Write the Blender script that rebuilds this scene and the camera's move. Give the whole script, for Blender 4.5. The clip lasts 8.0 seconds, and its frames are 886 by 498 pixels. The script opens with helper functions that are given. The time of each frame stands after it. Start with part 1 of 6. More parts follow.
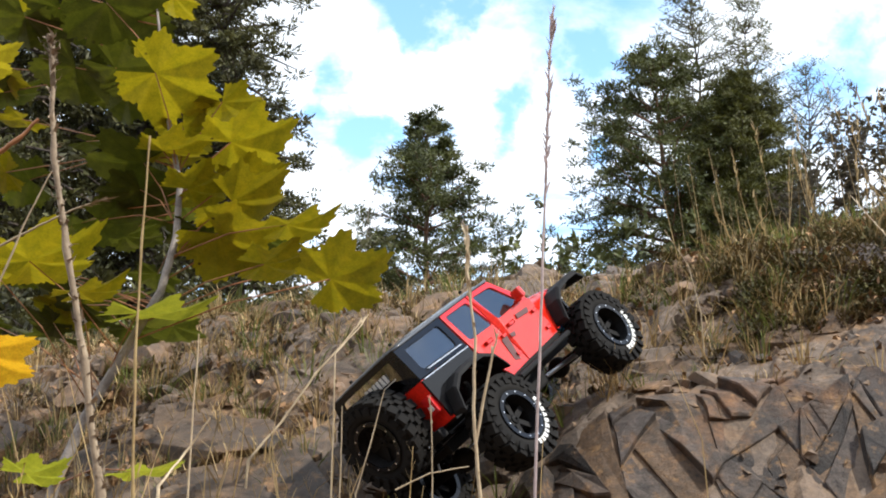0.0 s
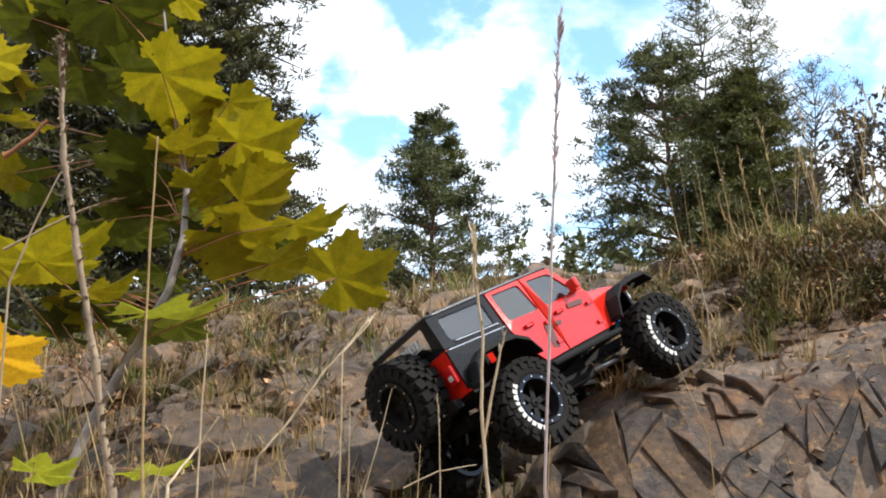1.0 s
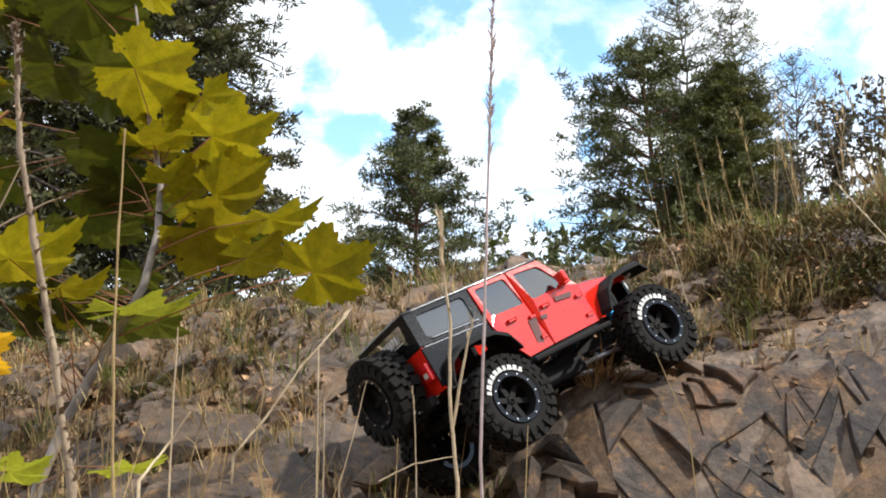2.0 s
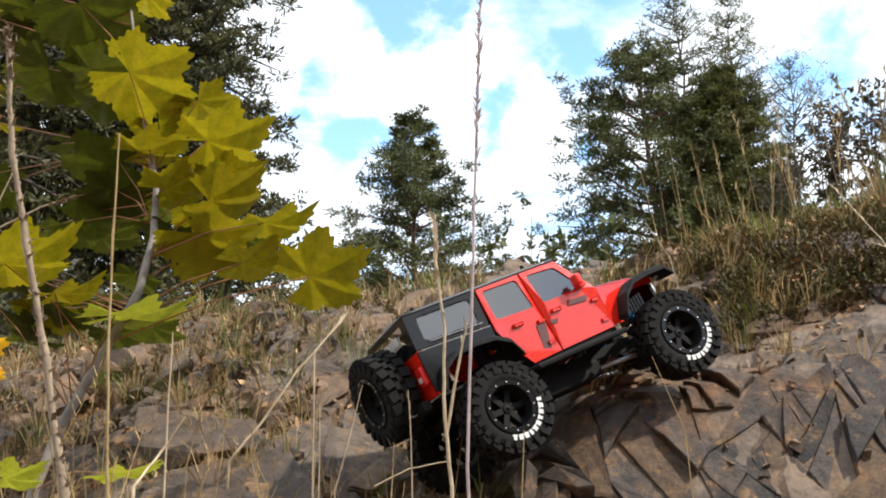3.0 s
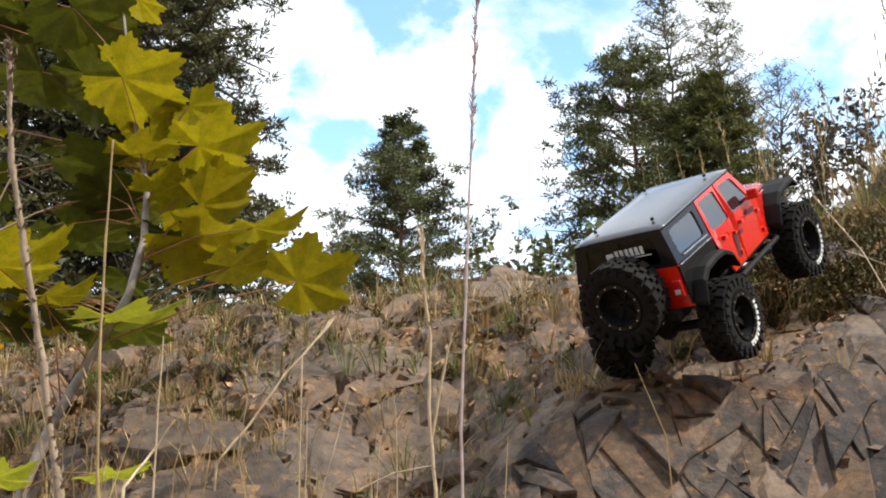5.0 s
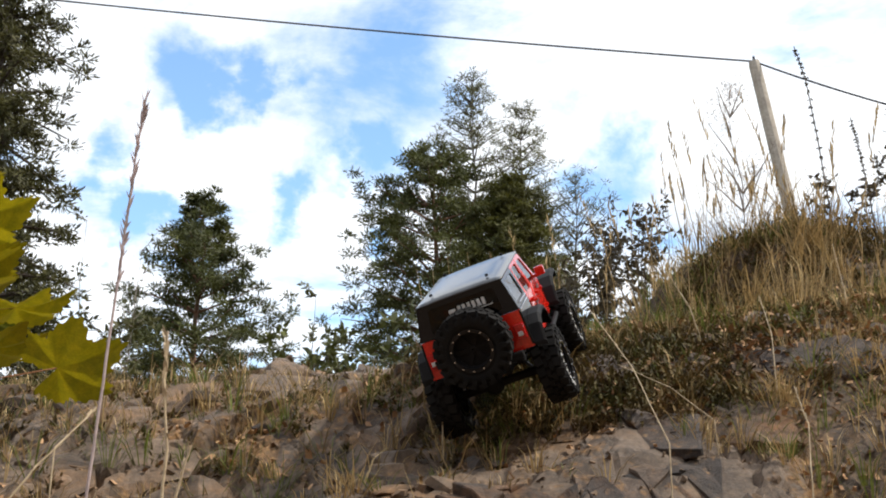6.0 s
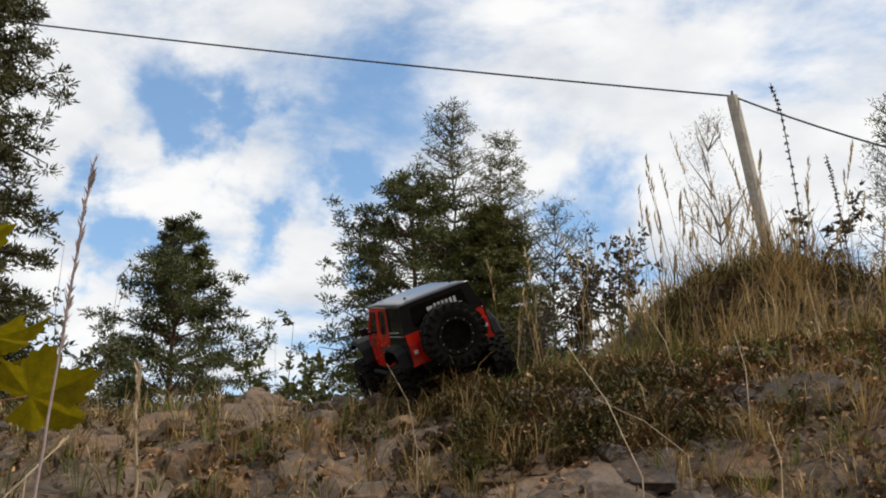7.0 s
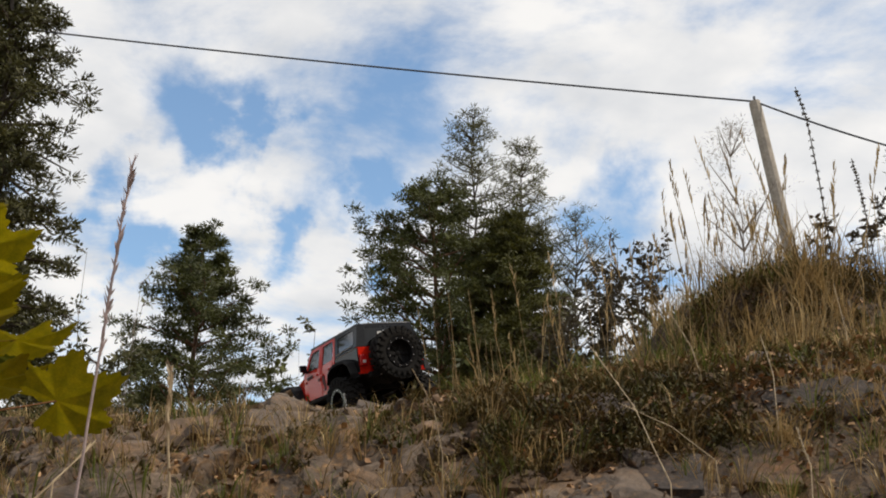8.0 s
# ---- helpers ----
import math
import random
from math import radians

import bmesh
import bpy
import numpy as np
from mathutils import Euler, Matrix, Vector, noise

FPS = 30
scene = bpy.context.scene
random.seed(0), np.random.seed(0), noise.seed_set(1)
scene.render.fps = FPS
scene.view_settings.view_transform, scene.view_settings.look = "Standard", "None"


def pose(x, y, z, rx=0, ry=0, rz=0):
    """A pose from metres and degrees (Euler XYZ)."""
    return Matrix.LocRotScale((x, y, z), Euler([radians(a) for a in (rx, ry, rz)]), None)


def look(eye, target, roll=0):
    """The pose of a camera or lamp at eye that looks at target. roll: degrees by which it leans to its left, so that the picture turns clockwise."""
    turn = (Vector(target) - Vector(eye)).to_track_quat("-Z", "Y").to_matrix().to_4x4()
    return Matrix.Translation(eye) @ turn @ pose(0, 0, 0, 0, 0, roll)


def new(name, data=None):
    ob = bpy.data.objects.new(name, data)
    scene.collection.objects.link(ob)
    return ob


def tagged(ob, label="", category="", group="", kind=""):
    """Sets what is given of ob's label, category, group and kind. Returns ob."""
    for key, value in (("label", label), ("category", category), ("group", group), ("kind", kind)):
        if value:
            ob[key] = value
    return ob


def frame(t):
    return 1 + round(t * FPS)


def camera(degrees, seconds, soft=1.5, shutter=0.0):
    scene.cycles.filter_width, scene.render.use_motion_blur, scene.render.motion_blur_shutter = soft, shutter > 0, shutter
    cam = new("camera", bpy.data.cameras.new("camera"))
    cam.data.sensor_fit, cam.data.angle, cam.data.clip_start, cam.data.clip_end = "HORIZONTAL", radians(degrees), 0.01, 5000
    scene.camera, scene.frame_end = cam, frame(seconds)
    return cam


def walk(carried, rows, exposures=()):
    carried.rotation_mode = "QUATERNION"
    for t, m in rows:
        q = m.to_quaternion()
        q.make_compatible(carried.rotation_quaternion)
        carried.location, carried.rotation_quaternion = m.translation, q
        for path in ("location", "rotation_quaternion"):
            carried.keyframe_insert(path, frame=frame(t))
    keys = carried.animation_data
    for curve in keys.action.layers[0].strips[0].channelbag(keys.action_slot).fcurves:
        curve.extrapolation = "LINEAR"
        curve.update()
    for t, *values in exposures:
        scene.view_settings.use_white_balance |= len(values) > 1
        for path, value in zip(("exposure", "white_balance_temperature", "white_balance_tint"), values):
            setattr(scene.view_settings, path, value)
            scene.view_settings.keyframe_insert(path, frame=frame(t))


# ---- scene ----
import functools

# ---------------- camera and its path ----------------
cam = camera(39.84, 8.0, soft=1.9)
PATH = [
    (0.0, 0.0000, 0.0000, 0.3000, 103.00, -0.00, 0.00),
    (0.5, -0.0037, -0.0082, 0.3017, 103.17, -0.10, 0.36),
    (1.0, -0.0010, -0.0040, 0.2991, 102.95, 0.15, 0.32),
    (1.5, 0.0085, 0.0064, 0.2943, 102.76, 0.78, -0.10),
    (3.0, 0.0132, 0.0111, 0.2952, 103.00, 1.14, -0.30),
    (3.5, 0.0175, 0.0139, 0.2916, 102.76, 1.20, -0.48),
    (4.0, 0.0143, 0.0144, 0.2980, 103.00, 1.00, -0.50),
    (4.2, 0.0130, 0.0090, 0.2975, 102.87, 0.90, -0.20),
    (5.3, 0.0145, -0.0150, 0.2955, 103.49, 0.31, -2.30),
    (5.5, 0.0365, -0.0104, 0.3076, 104.53, -0.28, -6.01),
    (6.0, 0.0450, 0.0017, 0.3174, 107.19, -0.48, -10.96),
    (6.5, 0.0470, -0.0011, 0.3156, 107.56, -0.69, -11.80),
    (7.0, 0.0474, -0.0064, 0.3195, 108.57, -0.85, -12.11),
    (7.5, 0.0469, -0.0087, 0.3191, 108.83, -0.79, -11.98),
    (8.0, 0.0409, 0.0031, 0.3181, 108.88, -1.05, -11.17),
]
EXPOSURES = [(0.0, 0.84, 6150, 9), (4.2, 0.84, 6350, 9), (5.5, 0.80, 6450, 10), (6.2, 0.28, 6550, 10), (8.0, -0.18, 6900, 11)]
walk(cam, [(t, pose(x, y, z, a, b, c)) for t, x, y, z, a, b, c in PATH], EXPOSURES)

# ---------------- sky and sun ----------------
SUN_ELEVATION, SUN_FROM = 51.0, 112.0   # degrees up; degrees to the right of straight ahead
world = bpy.data.worlds.new("sky")
scene.world = world
world.use_nodes = True


def build_sky():
    nt = world.node_tree
    nt.nodes.clear()
    N, L = nt.nodes.new, nt.links.new
    out, bg = N("ShaderNodeOutputWorld"), N("ShaderNodeBackground")
    sky = N("ShaderNodeTexSky")
    sky.sky_type, sky.sun_disc = "NISHITA", False
    sky.sun_elevation, sky.sun_rotation = radians(SUN_ELEVATION), radians(SUN_FROM)
    sky.air_density, sky.dust_density, sky.ozone_density = 1.0, 0.15, 0.8
    co = N("ShaderNodeTexCoord")
    sep = N("ShaderNodeSeparateXYZ")
    L(co.outputs["Generated"], sep.inputs[0])
    # the direction laid out on a flat cloud deck
    top = N("ShaderNodeMath"); top.operation = "MAXIMUM"; top.inputs[1].default_value = 0.0
    L(sep.outputs["Z"], top.inputs[0])
    add = N("ShaderNodeMath"); add.operation = "ADD"; add.inputs[1].default_value = 0.22
    L(top.outputs[0], add.inputs[0])
    div = N("ShaderNodeVectorMath"); div.operation = "DIVIDE"
    comb = N("ShaderNodeCombineXYZ")
    for k in range(3):
        L(add.outputs[0], comb.inputs[k])
    L(co.outputs["Generated"], div.inputs[0]); L(comb.outputs[0], div.inputs[1])
    flat = N("ShaderNodeVectorMath"); flat.operation = "MULTIPLY"; flat.inputs[1].default_value = (1, 1, 0)
    L(div.outputs[0], flat.inputs[0])
    big = N("ShaderNodeTexNoise")
    big.inputs["Scale"].default_value, big.inputs["Detail"].default_value, big.inputs["Roughness"].default_value = 3.3, 9, 0.58
    big.inputs["Distortion"].default_value = 0.25
    shift = N("ShaderNodeVectorMath"); shift.operation = "ADD"; shift.inputs[1].default_value = SKY_SHIFT
    L(flat.outputs[0], shift.inputs[0]); L(shift.outputs[0], big.inputs["Vector"])
    # open blue gaps between the clouds
    warp = N("ShaderNodeTexNoise"); warp.inputs["Scale"].default_value, warp.inputs["Detail"].default_value = 7.0, 6
    warp.inputs["Roughness"].default_value = 0.6
    L(co.outputs["Generated"], warp.inputs["Vector"])
    wc = N("ShaderNodeVectorMath"); wc.operation = "SUBTRACT"; wc.inputs[1].default_value = (0.5, 0.5, 0.5)
    L(warp.outputs["Color"], wc.inputs[0])
    ws = N("ShaderNodeVectorMath"); ws.operation = "SCALE"; ws.inputs["Scale"].default_value = 0.26
    L(wc.outputs[0], ws.inputs[0])
    bent = N("ShaderNodeVectorMath"); bent.operation = "ADD"
    L(co.outputs["Generated"], bent.inputs[0]); L(ws.outputs[0], bent.inputs[1])
    total = None
    for az, el, size, depth in SKY_GAPS:
        d = N("ShaderNodeVectorMath"); d.operation = "DISTANCE"
        a, e = radians(az), radians(el)
        d.inputs[1].default_value = (math.sin(a) * math.cos(e), math.cos(a) * math.cos(e), math.sin(e))
        L(bent.outputs[0], d.inputs[0])
        r = N("ShaderNodeMapRange"); r.interpolation_type = "SMOOTHSTEP"
        r.inputs["From Min"].default_value, r.inputs["From Max"].default_value = 0.0, size
        r.inputs["To Min"].default_value, r.inputs["To Max"].default_value = depth, 0.0
        L(d.outputs["Value"], r.inputs["Value"])
        if total is None:
            total = r.outputs[0]
        else:
            s = N("ShaderNodeMath"); s.operation = "ADD"
            L(total, s.inputs[0]); L(r.outputs[0], s.inputs[1]); total = s.outputs[0]
    sub = N("ShaderNodeMath"); sub.operation = "SUBTRACT"
    L(big.outputs["Fac"], sub.inputs[0]); L(total, sub.inputs[1])
    cover = N("ShaderNodeMapRange"); cover.interpolation_type = "SMOOTHSTEP"
    cover.inputs["From Min"].default_value, cover.inputs["From Max"].default_value = 0.31, 0.55
    cover.inputs["To Min"].default_value, cover.inputs["To Max"].default_value = 0.0, 0.97
    L(sub.outputs[0], cover.inputs["Value"])
    # grey undersides and bright tops of the clouds
    tone = N("ShaderNodeTexNoise"); tone.inputs["Scale"].default_value, tone.inputs["Detail"].default_value = 4.5, 6
    L(shift.outputs[0], tone.inputs["Vector"])
    ramp = N("ShaderNodeValToRGB")
    ramp.color_ramp.elements[0].position, ramp.color_ramp.elements[0].color = 0.32, (CLOUD * 0.72, CLOUD * 0.77, CLOUD * 0.84, 1)
    ramp.color_ramp.elements[1].position, ramp.color_ramp.elements[1].color = 0.60, (CLOUD * 1.02, CLOUD * 1.04, CLOUD * 1.06, 1)
    L(tone.outputs["Fac"], ramp.inputs["Fac"])
    tint = N("ShaderNodeVectorMath"); tint.operation = "MULTIPLY"; tint.inputs[1].default_value = (1.20, 1.36, 1.40)
    L(sky.outputs[0], tint.inputs[0])
    mix = N("ShaderNodeMix"); mix.data_type = "RGBA"
    L(cover.outputs[0], mix.inputs["Factor"]); L(tint.outputs[0], mix.inputs["A"]); L(ramp.outputs["Color"], mix.inputs["B"])
    L(mix.outputs["Result"], bg.inputs["Color"])
    bg.inputs["Strength"].default_value = SKY_STRENGTH
    L(bg.outputs[0], out.inputs["Surface"])


SKY_STRENGTH, CLOUD, SKY_SHIFT = 0.15, 6.9, (0.3, 0.9, 0.0)
# azimuth to the right of ahead, elevation, size, depth of each gap
SKY_GAPS = [(-6.3, 21.5, 0.065, 0.27), (-4.6, 18.0, 0.040, 0.20), (1.2, 22.0, 0.045, 0.20), (-2.0, 21.0, 0.05, 0.10), (1.5, 20.0, 0.04, 0.17), (-6.0, 16.0, 0.04, 0.12),
            (9.0, 18.0, 0.05, 0.30), (8.0, 21.0, 0.05, 0.16), (18.0, 20.0, 0.06, 0.14), (-1.0, 24.0, 0.07, 0.15)]
build_sky()
sun = new("sun", bpy.data.lights.new("sun", "SUN"))
sun.data.energy, sun.data.angle, sun.data.color = 2.9, radians(1.5), (1.0, 0.92, 0.80)
_a, _e = radians(SUN_FROM), radians(SUN_ELEVATION)
sun.matrix_world = look((math.sin(_a) * math.cos(_e) * 50, math.cos(_a) * math.cos(_e) * 50, math.sin(_e) * 50), (0, 0, 0))


# ---------------- materials ----------------
def mat(name, a, b=None, rough=0.8, metal=0.0, scale=20.0, fine=0.0, bump=0.0, depth=0.002, spec=0.5, transmit=0.0, vary=0.0, island=0.0, coat=0.0, attr=""):
    """Two colours mixed by coarse and fine noise, with relief; vary: brightness by object, island: by loose piece."""
    m = bpy.data.materials.new(name)
    m.use_nodes = True
    nt = m.node_tree
    N, L = nt.nodes.new, nt.links.new
    p = nt.nodes["Principled BSDF"]
    b = b or tuple(c * 0.7 for c in a)
    co = N("ShaderNodeTexCoord")
    n1 = N("ShaderNodeTexNoise")
    n1.inputs["Scale"].default_value, n1.inputs["Detail"].default_value, n1.inputs["Roughness"].default_value = scale, 6, 0.6
    L(co.outputs["Object"], n1.inputs["Vector"])
    r = N("ShaderNodeValToRGB")
    r.color_ramp.elements[0].position, r.color_ramp.elements[1].position = 0.35, 0.65
    r.color_ramp.elements[0].color, r.color_ramp.elements[1].color = (*b, 1), (*a, 1)
    L(n1.outputs["Fac"], r.inputs["Fac"])
    col = r.outputs["Color"]

    def times(col, source, low, high):
        mr = N("ShaderNodeMapRange")
        mr.inputs["To Min"].default_value, mr.inputs["To Max"].default_value = low, high
        L(source, mr.inputs["Value"])
        v = N("ShaderNodeVectorMath"); v.operation = "SCALE"
        L(col, v.inputs[0]); L(mr.outputs[0], v.inputs["Scale"])
        return v.outputs[0]

    n2 = N("ShaderNodeTexNoise")
    n2.inputs["Scale"].default_value, n2.inputs["Detail"].default_value = (fine or scale * 9), 5
    L(co.outputs["Object"], n2.inputs["Vector"])
    col = times(col, n2.outputs["Fac"], 0.62, 1.38)
    if vary:
        col = times(col, N("ShaderNodeObjectInfo").outputs["Random"], 1 - vary, 1 + vary)
    if island:
        col = times(col, N("ShaderNodeNewGeometry").outputs["Random Per Island"], 1 - island, 1 + island)
    L(col, p.inputs["Base Color"])
    rr = N("ShaderNodeMapRange")
    rr.inputs["To Min"].default_value, rr.inputs["To Max"].default_value = max(rough - 0.1, 0.03), min(rough + 0.1, 1)
    L(n2.outputs["Fac"], rr.inputs["Value"]); L(rr.outputs[0], p.inputs["Roughness"])
    p.inputs["Metallic"].default_value = metal
    p.inputs["Specular IOR Level"].default_value = spec
    p.inputs["Coat Weight"].default_value = coat
    p.inputs["Coat Roughness"].default_value = 0.08
    if bump:
        bn = N("ShaderNodeBump")
        bn.inputs["Strength"].default_value, bn.inputs["Distance"].default_value = bump, depth
        L(n2.outputs["Fac"], bn.inputs["Height"]); L(bn.outputs[0], p.inputs["Normal"])
    if transmit:
        t = N("ShaderNodeBsdfTranslucent")
        L(col, t.inputs["Color"])
        mx = N("ShaderNodeMixShader"); mx.inputs[0].default_value = transmit
        L(p.outputs[0], mx.inputs[1]); L(t.outputs[0], mx.inputs[2])
        L(mx.outputs[0], nt.nodes["Material Output"].inputs["Surface"])
    return m


def glass_mat(name, tint=(0.75, 0.8, 0.82), clear=0.75, ior=2.3, haze=0.025):
    m = bpy.data.materials.new(name)
    m.use_nodes = True
    nt = m.node_tree
    N, L = nt.nodes.new, nt.links.new
    nt.nodes.remove(nt.nodes["Principled BSDF"])
    t, g = N("ShaderNodeBsdfTransparent"), N("ShaderNodeBsdfGlossy")
    t.inputs["Color"].default_value = (*(c * clear for c in tint), 1)
    g.inputs["Roughness"].default_value = 0.03
    fr = N("ShaderNodeFresnel"); fr.inputs["IOR"].default_value = ior
    mx = N("ShaderNodeMixShader")
    # faint white diffuse veil stands in for sky reflected in the panes
    film, pale_veil = N("ShaderNodeMixShader"), N("ShaderNodeBsdfDiffuse")
    film.inputs[0].default_value = haze
    pale_veil.inputs["Color"].default_value = (0.72, 0.74, 0.76, 1)
    L(t.outputs[0], film.inputs[1]); L(pale_veil.outputs[0], film.inputs[2])
    L(fr.outputs[0], mx.inputs[0]); L(film.outputs[0], mx.inputs[1]); L(g.outputs[0], mx.inputs[2])
    L(mx.outputs[0], nt.nodes["Material Output"].inputs["Surface"])
    return m


def ground_mat(loose=False, dark=False):
    """Rock by cell colour with iron stains, brown soil and litter between."""
    m = bpy.data.materials.new("cracked_slate_dark_tone" if dark else "broken_brown_slate" if loose else "slope_rock_and_soil")
    m.use_nodes = True
    nt = m.node_tree
    N, L = nt.nodes.new, nt.links.new
    p = nt.nodes["Principled BSDF"]
    co = N("ShaderNodeTexCoord")
    place = N("ShaderNodeNewGeometry").outputs["Position"] if loose else co.outputs["Object"]

    def noise_tex(scale, detail=6, rough=0.6, vec=None):
        n = N("ShaderNodeTexNoise")
        n.inputs["Scale"].default_value, n.inputs["Detail"].default_value, n.inputs["Roughness"].default_value = scale, detail, rough
        L(vec or place, n.inputs["Vector"])
        return n.outputs["Fac"]

    def ramp(fac, *stops):
        r = N("ShaderNodeValToRGB")
        while len(r.color_ramp.elements) < len(stops):
            r.color_ramp.elements.new(0.5)
        for e, (pos, c) in zip(r.color_ramp.elements, stops):
            e.position, e.color = pos, (*c, 1)
        L(fac, r.inputs["Fac"])
        return r.outputs["Color"]

    def blend(fac, a, b):
        x = N("ShaderNodeMix"); x.data_type = "RGBA"
        L(fac, x.inputs["Factor"]); L(a, x.inputs["A"]); L(b, x.inputs["B"])
        return x.outputs["Result"]

    def value(fac, lo, hi, a=0.0, b=1.0):
        r = N("ShaderNodeMapRange")
        for k, v in (("From Min", lo), ("From Max", hi), ("To Min", a), ("To Max", b)):
            r.inputs[k].default_value = v
        L(fac, r.inputs["Value"])
        return r.outputs[0]

    cell = N("ShaderNodeAttribute"); cell.attribute_name = "facet"
    soil = N("ShaderNodeAttribute"); soil.attribute_name = "soil"
    number = N("ShaderNodeObjectInfo").outputs["Random"] if loose else cell.outputs["Fac"]
    # same slate in a darker tone: the ledge, and rocks beyond x 0.45
    if dark:
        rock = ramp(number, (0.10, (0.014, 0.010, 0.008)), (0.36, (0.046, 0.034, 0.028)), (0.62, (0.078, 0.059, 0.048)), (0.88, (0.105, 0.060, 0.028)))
    else:
        rock = ramp(number, (0.10, (0.044, 0.031, 0.023)), (0.36, (0.108, 0.077, 0.054)), (0.62, (0.155, 0.112, 0.079)), (0.88, (0.175, 0.102, 0.050)))
    if dark:
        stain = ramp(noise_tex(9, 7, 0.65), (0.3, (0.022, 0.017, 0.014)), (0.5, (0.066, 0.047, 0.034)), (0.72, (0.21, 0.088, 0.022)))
    else:
        stain = ramp(noise_tex(9, 7, 0.65), (0.3, (0.066, 0.048, 0.036)), (0.5, (0.135, 0.093, 0.060)), (0.72, (0.28, 0.138, 0.046)))
    rock = blend(value(noise_tex(5.5, 5), 0.42, 0.58, 0, 0.75), rock, stain)
    grain = noise_tex(150, 6, 0.7)
    earth = ramp(noise_tex(60, 8, 0.75), (0.3, (0.032, 0.017, 0.008)), (0.5, (0.18, 0.096, 0.036)), (0.72, (0.40, 0.235, 0.095)))
    # darker earth, mixed in where the soil cover is high
    dark_earth = ramp(noise_tex(60, 8, 0.75), (0.3, (0.012, 0.008, 0.005)), (0.5, (0.062, 0.036, 0.017)), (0.74, (0.20, 0.118, 0.050)))
    if not loose:
        earth = blend(value(soil.outputs["Fac"], 0.62, 0.88), earth, dark_earth)
    edge = N("ShaderNodeMath"); edge.operation = "ADD"
    L(soil.outputs["Fac"], edge.inputs[0]); L(value(noise_tex(26, 7, 0.7), 0.3, 0.7, -0.4, 0.4), edge.inputs[1])
    mask = value(noise_tex(34, 7, 0.7), 0.54, 0.64, 0.0, 0.8) if loose else value(edge.outputs[0], 0.40, 0.60)
    col = blend(mask, rock, earth)
    v = N("ShaderNodeVectorMath"); v.operation = "SCALE"
    L(col, v.inputs[0]); streak = value(noise_tex(38, 9, 0.8), 0.32, 0.68, 0.22 if dark else 0.32, 1.80 if dark else 1.65)
    both = N("ShaderNodeMath"); both.operation = "MULTIPLY"
    L(value(grain, 0.25, 0.75, 0.82, 1.18), both.inputs[0]); L(streak, both.inputs[1])
    L(both.outputs[0], v.inputs["Scale"])
    L(v.outputs[0], p.inputs["Base Color"])
    L(value(grain, 0.2, 0.8, 0.55, 0.92), p.inputs["Roughness"])
    b1 = N("ShaderNodeBump"); b1.inputs["Strength"].default_value, b1.inputs["Distance"].default_value = 0.6, 0.011 if dark else 0.006
    L(noise_tex(70, 9, 0.72), b1.inputs["Height"])
    b2 = N("ShaderNodeBump"); b2.inputs["Strength"].default_value, b2.inputs["Distance"].default_value = 0.3, 0.0015
    L(grain, b2.inputs["Height"]); L(b1.outputs[0], b2.inputs["Normal"]); L(b2.outputs[0], p.inputs["Normal"])
    return m


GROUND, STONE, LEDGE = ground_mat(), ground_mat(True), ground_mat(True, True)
RED = mat("red_lacquer", (0.66, 0.022, 0.009), (0.60, 0.018, 0.008), 0.14, scale=25, spec=0.5, coat=0.5)
DARKMARK = mat("dark_red_patch", (0.10, 0.012, 0.01), (0.05, 0.01, 0.01), 0.6, scale=60)
BLACK = mat("black_gloss_shell", (0.008, 0.008, 0.009), (0.010, 0.010, 0.011), 0.08, scale=40, spec=0.28)
ROOF = mat("dusty_black_roof", (0.035, 0.037, 0.042), (0.022, 0.023, 0.027), 0.3, scale=30, fine=500, spec=0.7, coat=0.5)
PLASTIC = mat("black_plastic", (0.009, 0.009, 0.0095), (0.014, 0.013, 0.013), 0.65, spec=0.15, scale=40, bump=0.2, depth=0.0005)
RUBBER = mat("dusty_tyre_rubber", (0.007, 0.0068, 0.0068), (0.014, 0.0125, 0.011), 0.85, scale=30, fine=300, bump=0.4, depth=0.0006, spec=0.2)
STEEL = mat("bare_steel", (0.55, 0.55, 0.56), (0.4, 0.4, 0.41), 0.35, metal=1.0, scale=60)
SILVER = mat("silver_trim", (0.75, 0.76, 0.78), (0.6, 0.6, 0.62), 0.25, metal=0.9, scale=60)
WHITE = mat("white_paint", (0.8, 0.8, 0.78), (0.6, 0.6, 0.58), 0.6, scale=200)
BLUE = mat("blue_anodised", (0.03, 0.25, 0.55), (0.02, 0.18, 0.42), 0.35, metal=0.8, scale=40)
TAIL = mat("red_lamp_plastic", (0.55, 0.015, 0.015), (0.4, 0.01, 0.01), 0.15, scale=60, spec=0.6)
LAMP = mat("clear_lamp_plastic", (0.7, 0.72, 0.72), (0.5, 0.5, 0.5), 0.1, scale=60, spec=0.8)
GLASS = glass_mat("clear_cab_window")
DARKGLASS = glass_mat("smoked_rear_window", clear=0.12, ior=1.4, haze=0.0)
STRAW = mat("dry_straw", (0.50, 0.37, 0.18), (0.30, 0.20, 0.08), 0.75, scale=18, transmit=0.2, island=0.55)
STALK = mat("pale_dead_stalk", (0.50, 0.40, 0.26), (0.32, 0.24, 0.15), 0.8, scale=30, bump=0.4, depth=0.001, vary=0.2)
HUSK = mat("mauve_grass_husk", (0.60, 0.50, 0.49), (0.45, 0.36, 0.35), 0.8, scale=60, transmit=0.3, island=0.3)
OLDSTALK = mat("brown_peeling_stalk", (0.34, 0.265, 0.18), (0.17, 0.125, 0.085), 0.85, scale=40, bump=0.6, depth=0.001, island=0.4)
